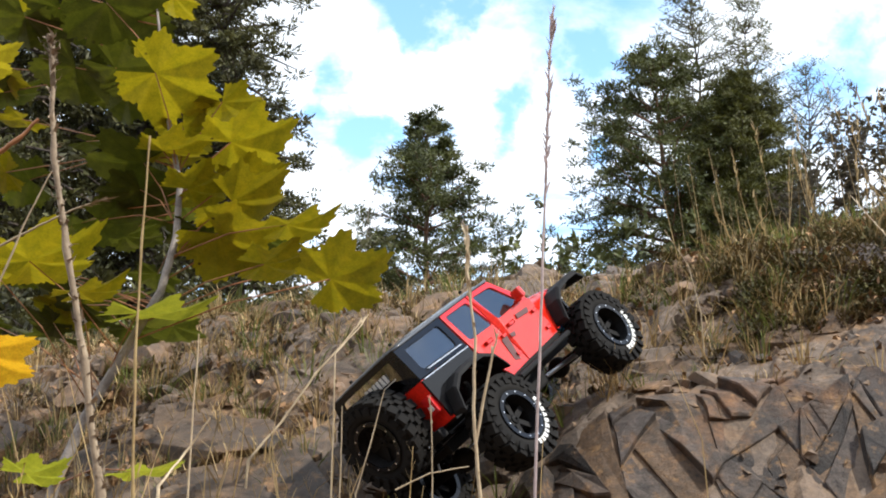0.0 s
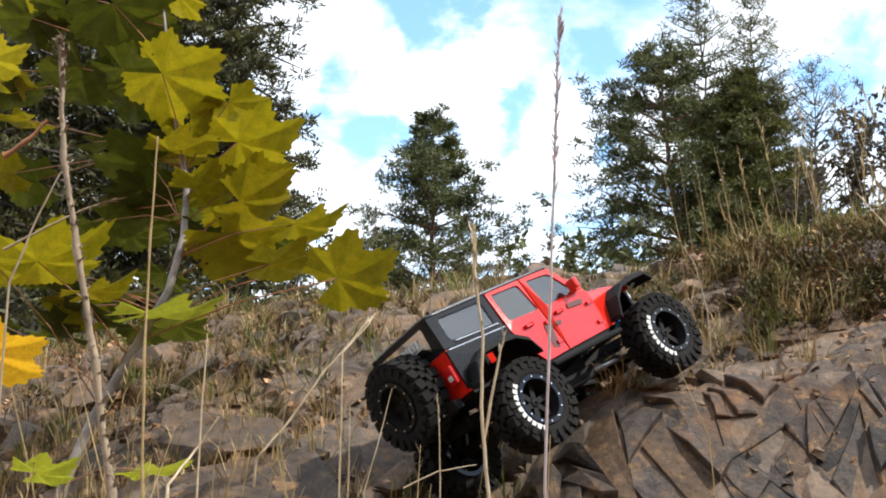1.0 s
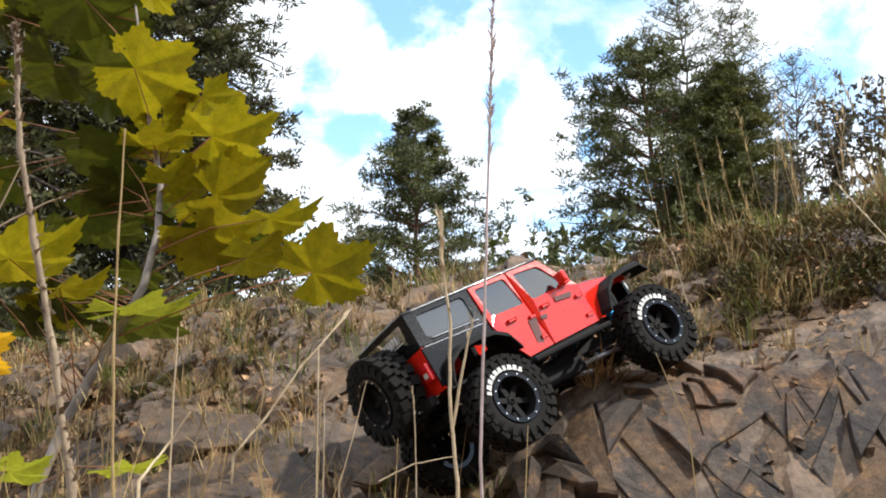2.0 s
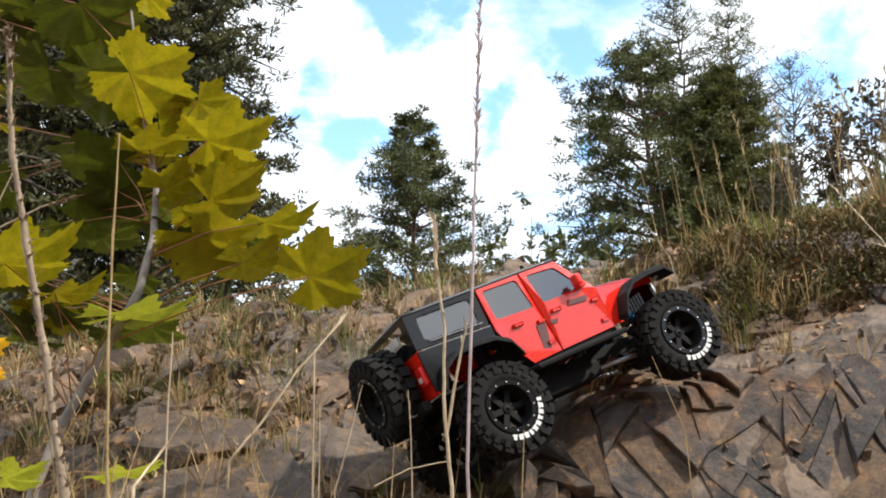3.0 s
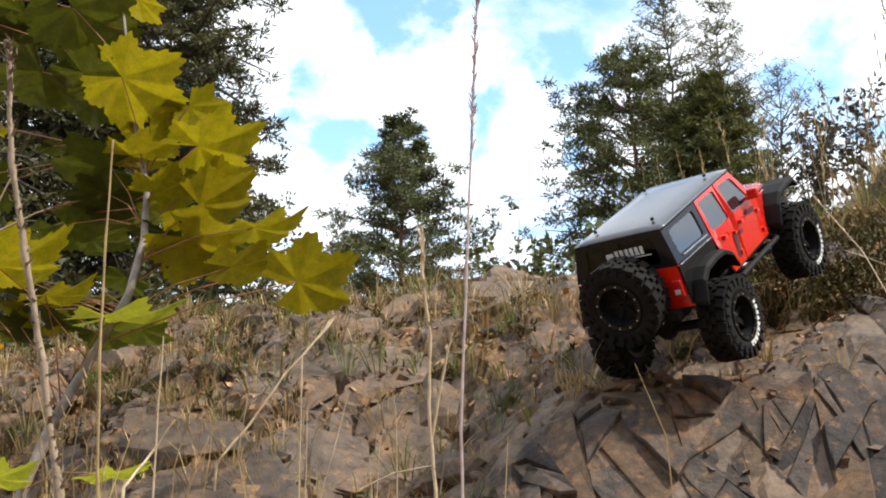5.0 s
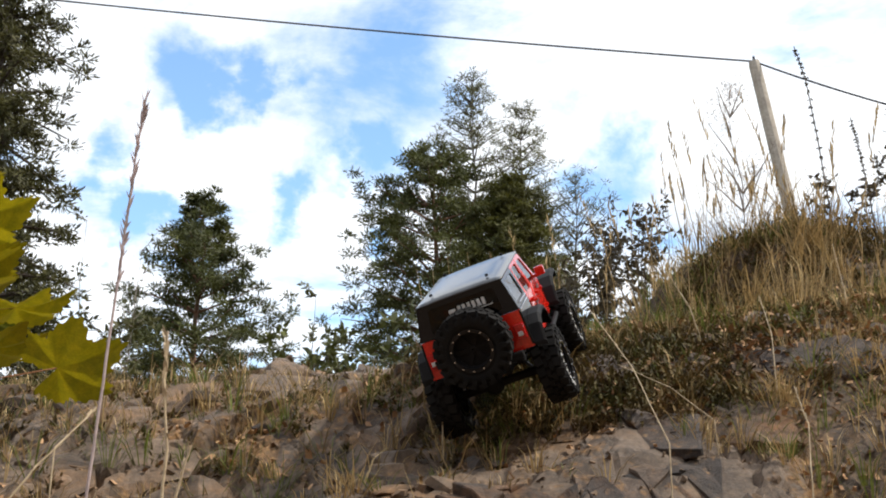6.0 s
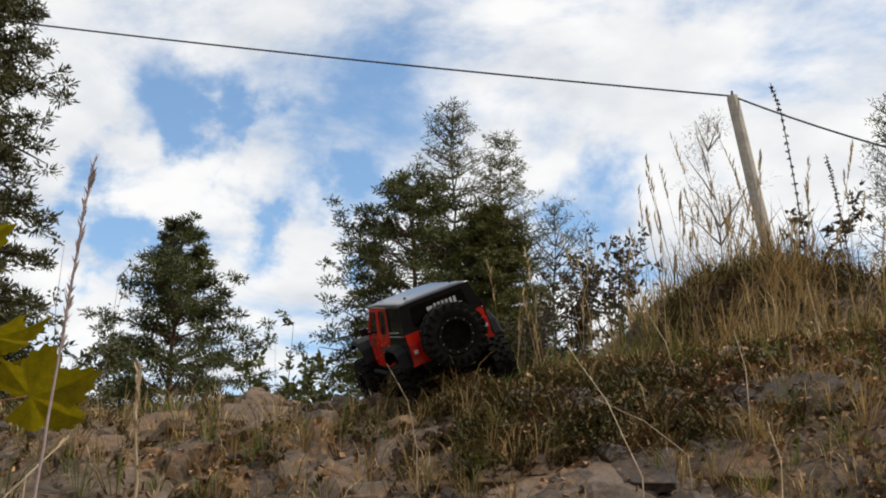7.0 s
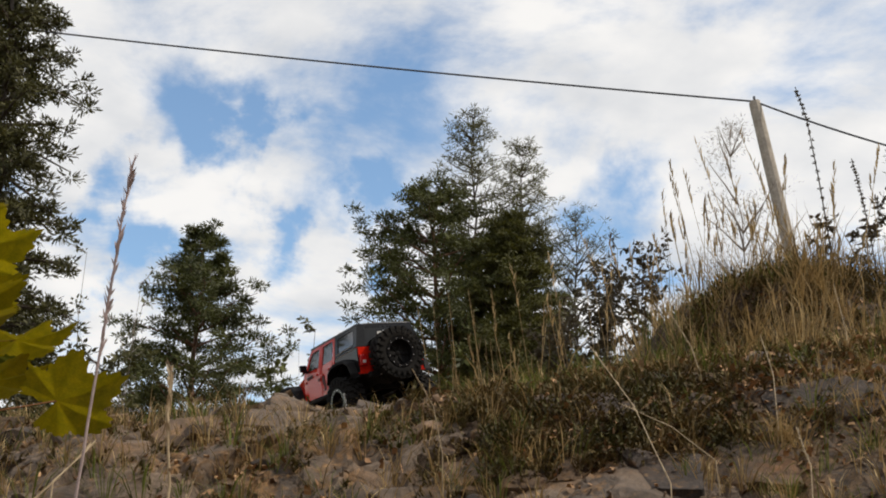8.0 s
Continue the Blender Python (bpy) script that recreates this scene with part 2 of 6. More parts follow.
GREEN = mat("green_grass", (0.16, 0.19, 0.035), (0.10, 0.125, 0.025), 0.65, scale=15, transmit=0.3, island=0.4)
HEATHER = mat("heather_and_moss", (0.135, 0.084, 0.030), (0.060, 0.057, 0.015), 0.85, scale=9, transmit=0.15, island=0.5)
LITTER = mat("fallen_leaf_litter", (0.46, 0.28, 0.145), (0.25, 0.135, 0.065), 0.85, scale=9, island=0.5)
NEEDLE = mat("pine_needles", (0.100, 0.106, 0.020), (0.046, 0.053, 0.011), 0.6, scale=1.2, transmit=0.2, island=0.4)
SPRUCE = mat("spruce_needles", (0.112, 0.108, 0.016), (0.060, 0.060, 0.010), 0.6, scale=1.2, transmit=0.2, island=0.4)
LARCH = mat("larch_needles", (0.15, 0.145, 0.055), (0.09, 0.09, 0.036), 0.6, scale=1.2, transmit=0.3, island=0.4)
DARKTREE = mat("shaded_conifer_needles", (0.088, 0.082, 0.020), (0.046, 0.045, 0.012), 0.65, scale=1.0, transmit=0.2, island=0.5)
BUSH = mat("autumn_bush_leaves", (0.10, 0.085, 0.04), (0.07, 0.05, 0.028), 0.65, scale=2, transmit=0.25, island=0.5)
BARK = mat("grey_brown_bark", (0.10, 0.075, 0.055), (0.055, 0.042, 0.033), 0.9, scale=12, bump=0.6, depth=0.01)
PINEBARK = mat("reddish_pine_bark", (0.23, 0.115, 0.062), (0.11, 0.065, 0.045), 0.9, scale=8, bump=0.6, depth=0.01)
TWIG = mat("pale_bare_twigs", (0.30, 0.25, 0.20), (0.20, 0.16, 0.13), 0.85, scale=6)
POSTWOOD = mat("weathered_post_wood", (0.50, 0.44, 0.36), (0.36, 0.31, 0.25), 0.85, scale=6, fine=40, bump=0.5, depth=0.004)
WIRE = mat("dark_wire", (0.05, 0.05, 0.055), (0.04, 0.04, 0.045), 0.5, scale=10)
STEM = mat("grey_sapling_bark", (0.34, 0.30, 0.265), (0.17, 0.145, 0.125), 0.85, scale=40, bump=0.5, depth=0.001)
REDSTEM = mat("reddish_leaf_stalk", (0.33, 0.13, 0.05), (0.22, 0.10, 0.035), 0.6, scale=30)


# ---------------- mesh helpers ----------------
def mesh_ob(name, verts, faces, material, smooth=False):
    me = bpy.data.meshes.new(name)
    me.from_pydata([tuple(v) for v in verts], [], faces)
    me.materials.append(material)
    if smooth:
        me.polygons.foreach_set("use_smooth", np.ones(len(me.polygons), bool))
    me.update()
    return new(name, me)


def bm_ob(name, bm, material, smooth=False):
    me = bpy.data.meshes.new(name)
    bmesh.ops.recalc_face_normals(bm, faces=bm.faces)
    bm.to_mesh(me)
    bm.free()
    me.materials.append(material)
    if smooth:
        me.polygons.foreach_set("use_smooth", np.ones(len(me.polygons), bool))
    return new(name, me)


def part(name, bm, material, parent, label="", smooth=False):
    ob = bm_ob(name, bm, material, smooth)
    ob.parent = parent
    if label:
        tagged(ob, label)
    return ob


def box(bm, x0, x1, y0, y1, z0, z1, bevel=0.0, m=None):
    vs = bmesh.ops.create_cube(bm, size=1)["verts"]
    for v in vs:
        v.co = Vector((x0 + (v.co.x + 0.5) * (x1 - x0), y0 + (v.co.y + 0.5) * (y1 - y0), z0 + (v.co.z + 0.5) * (z1 - z0)))
    if m is not None:
        bmesh.ops.transform(bm, matrix=m, verts=vs)
    if bevel:
        edges = list({e for v in vs for e in v.link_edges})
        bmesh.ops.bevel(bm, geom=edges, offset=bevel, segments=2, affect="EDGES", profile=0.6)
    return bm


def tube(bm, points, radii, sides=8, cap=True):
    """A round tube along points with a radius at each."""
    pts = [Vector(p) for p in points]
    if not hasattr(radii, "__len__"):
        radii = [radii] * len(pts)
    rings, ref = [], None
    for i, p in enumerate(pts):
        d = (pts[min(i + 1, len(pts) - 1)] - pts[max(i - 1, 0)]).normalized()
        if ref is None:
            ref = d.orthogonal().normalized()
        ref = (ref - d * ref.dot(d)).normalized()
        side = d.cross(ref)
        rings.append([bm.verts.new(p + (ref * math.cos(a) + side * math.sin(a)) * radii[i]) for a in (2 * math.pi * k / sides for k in range(sides))])
    for a, b in zip(rings, rings[1:]):
        for k in range(sides):
            bm.faces.new((a[k], a[(k + 1) % sides], b[(k + 1) % sides], b[k]))
    if cap:
        bm.faces.new(rings[0][::-1]); bm.faces.new(rings[-1])
    return bm


def lathe(bm, profile, sides=40, axis="y"):
    """Turn a closed profile of (radius, along) about the axis y."""
    rings = []
    for k in range(sides):
        a = 2 * math.pi * k / sides
        rings.append([bm.verts.new((r * math.cos(a), w, r * math.sin(a))) for r, w in profile])
    n = len(profile)
    for k in range(sides):
        a, b = rings[k], rings[(k + 1) % sides]
        for i in range(n):
            bm.faces.new((a[i], a[(i + 1) % n], b[(i + 1) % n], b[i]))
    return bm


class Pile:
    """Collects many small faces fast, for one mesh."""
    def __init__(self):
        self.v, self.f = [], []

    def add(self, verts, faces):
        n = len(self.v)
        self.v.extend(verts)
        self.f.extend(tuple(i + n for i in f) for f in faces)

    def blade(self, base, tip, width, bend=(0, 0, 0), side=None):
        """A tapering blade with a bend in the middle."""
        base, tip = Vector(base), Vector(tip)
        d = tip - base
        s = side or Vector((d.y, -d.x, 0.001))
        s = s.normalized() * width * 0.5
        mid = base + d * 0.55 + Vector(bend)
        self.add([base - s, base + s, mid + s * 0.8, mid - s * 0.8, tip], [(0, 1, 2, 3), (3, 2, 4)])

    def tube(self, points, radii, sides=5):
        pts = [Vector(p) for p in points]
        verts, faces, ref = [], [], None
        for i, p in enumerate(pts):
            d = (pts[min(i + 1, len(pts) - 1)] - pts[max(i - 1, 0)]).normalized()
            if ref is None:
                ref = d.orthogonal().normalized()
            ref = (ref - d * ref.dot(d)).normalized()
            side = d.cross(ref)
            verts += [p + (ref * math.cos(2 * math.pi * k / sides) + side * math.sin(2 * math.pi * k / sides)) * radii[i] for k in range(sides)]
        for i in range(len(pts) - 1):
            for k in range(sides):
                a, b = i * sides + k, i * sides + (k + 1) % sides
                faces.append((a, b, b + sides, a + sides))
        self.add(verts, faces)

    def object(self, name, material, parent=None, smooth=False):
        ob = mesh_ob(name, self.v, self.f, material, smooth)
        if parent is not None:
            ob.parent = parent
        return ob


def empty(name, x=0, y=0, z=0, label="", category="", group="", kind=""):
    ob = new(name)
    ob.empty_display_size = 0.05
    ob.matrix_basis = pose(x, y, z)
    return tagged(ob, label, category, group, kind)


# ---------------- the slope ----------------
def smooth_min(a, b, k):
    h = np.clip(0.5 + 0.5 * (b - a) / k, 0, 1)
    return b * (1 - h) + a * h - k * h * (1 - h)


def bell(v, s):
    return np.exp(-0.5 * (v / s) ** 2)


# the sharp edge of the rock ledge: along it, and its height
RIDGE_X = (0.0, 0.165, 0.25, 0.36, 0.47, 0.60, 0.72, 0.84, 1.3)
RIDGE_Z = (0.43, 0.452, 0.476, 0.506, 0.528, 0.550, 0.568, 0.582, 0.66)


def on_ledge(x, y):
    """1 on the bare face below the ledge's edge, 0 elsewhere."""
    v = 1.80 + 0.10 * x - y
    return np.clip((x - 0.09) / 0.05, 0, 1) * np.clip((0.96 - x) / 0.12, 0, 1) * np.clip((v + 0.015) / 0.02, 0, 1) * np.clip((0.36 - v) / 0.03, 0, 1)


def slope_height(x, y):
    """The broad form of the bank, without its broken surface."""
    x, y = np.asarray(x, float), np.asarray(y, float)
    face = 0.375 + 0.55 * (y - 1.66) + 0.20 * (np.clip(x, -2.5, 3.0) - 0.13)
    top = 0.840 + 0.06 * (np.clip(x, -6, 0.45) - 0.45) + 0.19 * np.clip(x - 0.45, 0, 3.0) - 0.22 * np.clip(-0.5 - x, 0, 2.5)
    top = top - 0.03 * np.clip(y - 3.0, 0, 6)
    rim = 2.90 + 0.05 * np.sin(7 * x)
    mound = 1 / (1 + np.exp(np.clip(-(x - 1.24 - 0.03 * np.sin(17 * y)) / 0.045, -50, 50))) / (1 + np.exp(np.clip(-(y - rim) / 0.035, -50, 50)))
    top = top + mound * (0.24 + 0.10 * bell(x - 1.55, 0.22)) * np.clip((4.6 - y) / 0.8, 0, 1)
    z = smooth_min(face, top, 0.16)
    z = -smooth_min(-z, -(0.03 + 0.03 * np.sin(x * 1.3) + 0 * y), 0.12)
    ridge = 1.80 + 0.10 * x
    # unseen rises behind the camera and off right, added to darken the car's reflections
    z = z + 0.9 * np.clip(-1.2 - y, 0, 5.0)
    z = z + 0.6 * np.clip(x - 2.3, 0, 6.0) * np.clip((3.2 - y) / 0.8, 0, 1)
    on = 1 / (1 + np.exp(np.clip(-(x - 0.10) / 0.025, -50, 50)))
    edge = np.interp(x, RIDGE_X, RIDGE_Z)
    plain = 0.375 + 0.55 * (ridge - 1.66) + 0.20 * (np.clip(x, -2.5, 3.0) - 0.13)
    z = z + on * np.clip((1.3 - x) / 0.3, 0, 1) * (edge - plain) * bell(y - ridge, 0.13)
    z = z - 0.05 * bell(y - ridge - 0.19, 0.085) * bell(x - 0.34, 0.25)
    z = z - 0.95 * np.clip((x - 0.08) / 0.2, 0, 1) * np.clip((1.5 - x) / 0.5, 0.3, 1) * np.clip(ridge - 0.03 - y, 0, 0.35)
    z = z - 0.20 * bell(x - 0.0, 0.095) * bell(y - 1.72, 0.20)
    return z


rng = np.random.default_rng(7)


def facets(x, y, size, tilt, lift, seed, stretch=(1.0, 1.0), turn=0.0):
    """Broken plates: each place takes the tilted plane of its nearest seed. Gives the height, a number for each plate and the way to its joint."""
    r = np.random.default_rng(seed)
    c, s = math.cos(turn), math.sin(turn)
    u, v = (x * c + y * s) / (size * stretch[0]), (-x * s + y * c) / (size * stretch[1])
    iu, iv = np.floor(u).astype(int), np.floor(v).astype(int)
    table = r.random((64, 64, 6))
    best, second = np.full(x.shape, 1e9), np.full(x.shape, 1e9)
    h, num = np.zeros(x.shape), np.zeros(x.shape)
    for du in (-1, 0, 1):
        for dv in (-1, 0, 1):
            a, b = iu + du, iv + dv
            q = table[a % 64, b % 64]
            pu, pv = a + q[..., 0], b + q[..., 1]
            d = np.abs(u - pu) * 0.8 + np.abs(v - pv) * 0.8 + 0.6 * np.hypot(u - pu, v - pv)
            near = d < best
            second = np.where(near, best, np.minimum(second, d))
            best = np.where(near, d, best)
            hh = size * (tilt * ((q[..., 2] - 0.5) * (u - pu) + (q[..., 3] - 0.5) * (v - pv)) + lift * (q[..., 4] - 0.5))
            h, num = np.where(near, hh, h), np.where(near, q[..., 5], num)
    return h, num, second - best


def soft_noise(x, y, scale, seed):
    """Smooth value noise on a grid."""
    t = np.random.default_rng(seed).random((97, 97))
    u, v = x / scale, y / scale
    i, j = np.floor(u).astype(int), np.floor(v).astype(int)
    fu, fv = u - i, v - j
    fu, fv = fu * fu * (3 - 2 * fu), fv * fv * (3 - 2 * fv)
    i, j, k, l = i % 97, j % 97, (i + 1) % 97, (j + 1) % 97
    return (t[i, j] * (1 - fu) + t[k, j] * fu) * (1 - fv) + (t[i, l] * (1 - fu) + t[k, l] * fu) * fv


def soil_at(x, y):
    """How far soil, litter and turf cover the rock: 0 bare, 1 covered."""
    ridge = 1.80 + 0.10 * x
    s = 0.42 + 0.35 * (soft_noise(x + 9, y + 5, 0.21, 3) - 0.5) + 0.3 * (soft_noise(x, y, 0.07, 4) - 0.5)
    s = s - 0.75 * np.clip((1.05 - x) / 0.3, 0, 1) * bell(y - ridge + 0.20, 0.15) / (1 + np.exp(np.clip(-(x - 0.10) / 0.03, -50, 50)))     # bare face below the ridge
    s = s + 0.55 * np.clip((y - 1.92) / 0.2, 0, 1) * np.clip((x - 0.60) / 0.2, 0, 1)    # turf above
    s = s - 0.30 * bell(x - 0.25, 0.25) * bell(y - 2.65, 0.18)                         # slab at the crest
    s = s + 0.5 * np.clip((x - 0.92) / 0.15, 0, 1)                                     # soil past the end of the ledge
    s = s + 0.6 * np.clip((y - 2.95) / 0.3, 0, 1)
    return np.clip(s, 0, 1)


def broken_height(x, y):
    z = slope_height(x, y)
    s = soil_at(x, y)
    near = np.clip((2.1 - np.hypot(x - 0.3, y - 2.25)) / 0.7, 0, 1)
    wx, wy = x + 0.012 * (soft_noise(x, y, 0.05, 8) - 0.5), y + 0.012 * (soft_noise(x, y, 0.05, 9) - 0.5)
    h1, n1, e1 = facets(wx, wy, 0.14, 0.62, 0.26, 21, (1.45, 0.75), 0.85)
    h2, n2, e2 = facets(wx + 3, wy, 0.055, 0.75, 0.38, 22, (1.2, 0.9), 0.9)
    h3, n3, e3 = facets(wx, wy + 2, 0.024, 0.6, 0.45, 23, (1.0, 1.0), 0.3)
    bare = 1 - s
    ledge = on_ledge(x, y)
    z = z - 0.012 * ledge
    near = near * (1 - 0.8 * ledge) * (1 - 0.55 * np.clip((x - 0.08) / 0.05, 0, 1) * bell(y - 1.93 - 0.1 * x, 0.17))
    z = z + near * (h1 * (0.25 + 0.75 * bare) + h2 * (0.65 - 0.25 * bare) + h3 * (0.7 - 0.6 * bare))
    joints = 0.028 * np.exp(-(e1 / 0.07) ** 2) * (0.2 + 0.8 * bare) + 0.007 * np.exp(-(e2 / 0.12) ** 2)
    z = z - near * joints
    z = z + near * (0.02 * (soft_noise(x, y, 0.05, 5) - 0.5) + 0.012 * (soft_noise(x, y, 0.022, 6) - 0.5)) * (0.1 + s)
    far = np.clip((np.hypot(x, y) - 6) / 20, 0, 1)
    z = z + far * 0.5 * (soft_noise(x, y, 9.0, 11) - 0.5)
    return z, s, (0.6 * n1 + 0.4 * n2)


def axis(lo, hi, step, reach):
    mid = np.arange(lo, hi + step / 2, step)
    out, d = [], step
    p = 0.0
    while p < reach:
        d *= 1.28
        p += d
        out.append(p)
    out = np.array(out)
    return np.concatenate([(lo - out)[::-1], mid, hi + out])


def build_ground():
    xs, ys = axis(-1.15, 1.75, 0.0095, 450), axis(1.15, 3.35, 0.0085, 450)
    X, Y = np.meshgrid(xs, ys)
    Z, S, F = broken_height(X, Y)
    nx, ny = len(xs), len(ys)
    # the broken surface stands out from the bank, not straight up
    Y = Y - 0.4 * np.clip(Z - slope_height(X, Y), -0.04, 0.04) * (np.hypot(X - 0.3, Y - 2.0) < 3)
    co = np.stack([X, Y, Z], -1).reshape(-1, 3)
    i = np.arange(nx * ny).reshape(ny, nx)
    quads = np.stack([i[:-1, :-1], i[:-1, 1:], i[1:, 1:], i[1:, :-1]], -1).reshape(-1, 4)
    me = bpy.data.meshes.new("ground")
    me.vertices.add(len(co)); me.vertices.foreach_set("co", co.ravel())
    me.loops.add(quads.size); me.loops.foreach_set("vertex_index", quads.ravel())
    me.polygons.add(len(quads)); me.polygons.foreach_set("loop_start", np.arange(len(quads)) * 4)
    me.update(calc_edges=True)
    me.polygons.foreach_set("use_smooth", np.zeros(len(quads), bool))
    for key, val in (("soil", S), ("facet", F)):
        at = me.attributes.new(key, "FLOAT", "POINT")
        at.data.foreach_set("value", val.ravel().astype(np.float32))
    me.materials.append(GROUND)
    return tagged(new("ground", me), "steep brown rocky slope with broken slate, soil and leaf litter", "slope", kind="structure")


LOOK_X, LOOK_Y = np.arange(-2.2, 3.0, 0.01), np.arange(0.0, 4.0, 0.01)
LOOK_Z, LOOK_S = broken_height(*np.meshgrid(LOOK_X, LOOK_Y))[:2]


def ground_z(x, y):
    """The height of the broken surface, looked up on a fine grid."""
    i, j = int(round((x + 2.2) * 100)), int(round(y * 100))
    if 0 <= i < len(LOOK_X) and 0 <= j < len(LOOK_Y):
        return float(LOOK_Z[j, i])
    return float(broken_height(np.array([float(x)]), np.array([float(y)]))[0][0])


def soil_cover(x, y):
    i, j = int(round((x + 2.2) * 100)), int(round(y * 100))
    return float(LOOK_S[min(max(j, 0), len(LOOK_Y) - 1), min(max(i, 0), len(LOOK_X) - 1)])


build_ground()


# ---------------- the model crawler ----------------
# car space: x ahead, y to its left, z up, origin on the ground between the axles
WHEELBASE, TYRE_R, TRACK, HUB = 0.313, 0.0625, 0.096, 0.060


def side_y(z):
    """Half width of the shell at a height: upright doors, leaning cab."""
    return 0.090 if z < 0.170 else 0.090 - (z - 0.170) / 0.068 * 0.016


def outline(bm, loops, place, thick):
    """A plate from an outline and holes, laid in space by place(u, v, depth)."""
    edges = []
    for loop in loops:
        vs = [bm.verts.new((u, v, 0)) for u, v in loop]
        edges += [bm.edges.new((a, b)) for a, b in zip(vs, vs[1:] + vs[:1])]
    faces = [g for g in bmesh.ops.triangle_fill(bm, use_beauty=True, edges=edges, normal=(0, 0, 1))["geom"] if isinstance(g, bmesh.types.BMFace)]
    front = {v for f in faces for v in f.verts}
    ext = bmesh.ops.extrude_face_region(bm, geom=faces)
    back = [g for g in ext["geom"] if isinstance(g, bmesh.types.BMVert)]
    bset = set(back)
    for v in back:
        v.co = place(v.co.x, v.co.y, thick)
    for v in front - bset:
        v.co = place(v.co.x, v.co.y, 0.0)
    return bm


def side_plate(loops, side, thick=0.003, out=0.0):
    return outline(bmesh.new(), loops, lambda u, v, d: Vector((u, side * (side_y(v) + out - d), v)), thick)


def rounded(loop, r, n=3):
    """An outline with its corners cut round."""
    out = []
    m = len(loop)
    for i in range(m):
        p, a, b = Vector(loop[i]), Vector(loop[i - 1]), Vector(loop[(i + 1) % m])
        ra = min(r, (a - p).length * 0.4, (b - p).length * 0.4)
        s, e = p + (a - p).normalized() * ra, p + (b - p).normalized() * ra
        for k in range(n + 1):
            t = k / n
            out.append(tuple(s * (1 - t) ** 2 + p * 2 * t * (1 - t) + e * t * t))
    return out


def shrink(loop, d):
    c = sum((Vector(p) for p in loop), Vector((0, 0))) / len(loop)
    return [tuple(Vector(p) + (c - Vector(p)).normalized() * d) for p in loop]


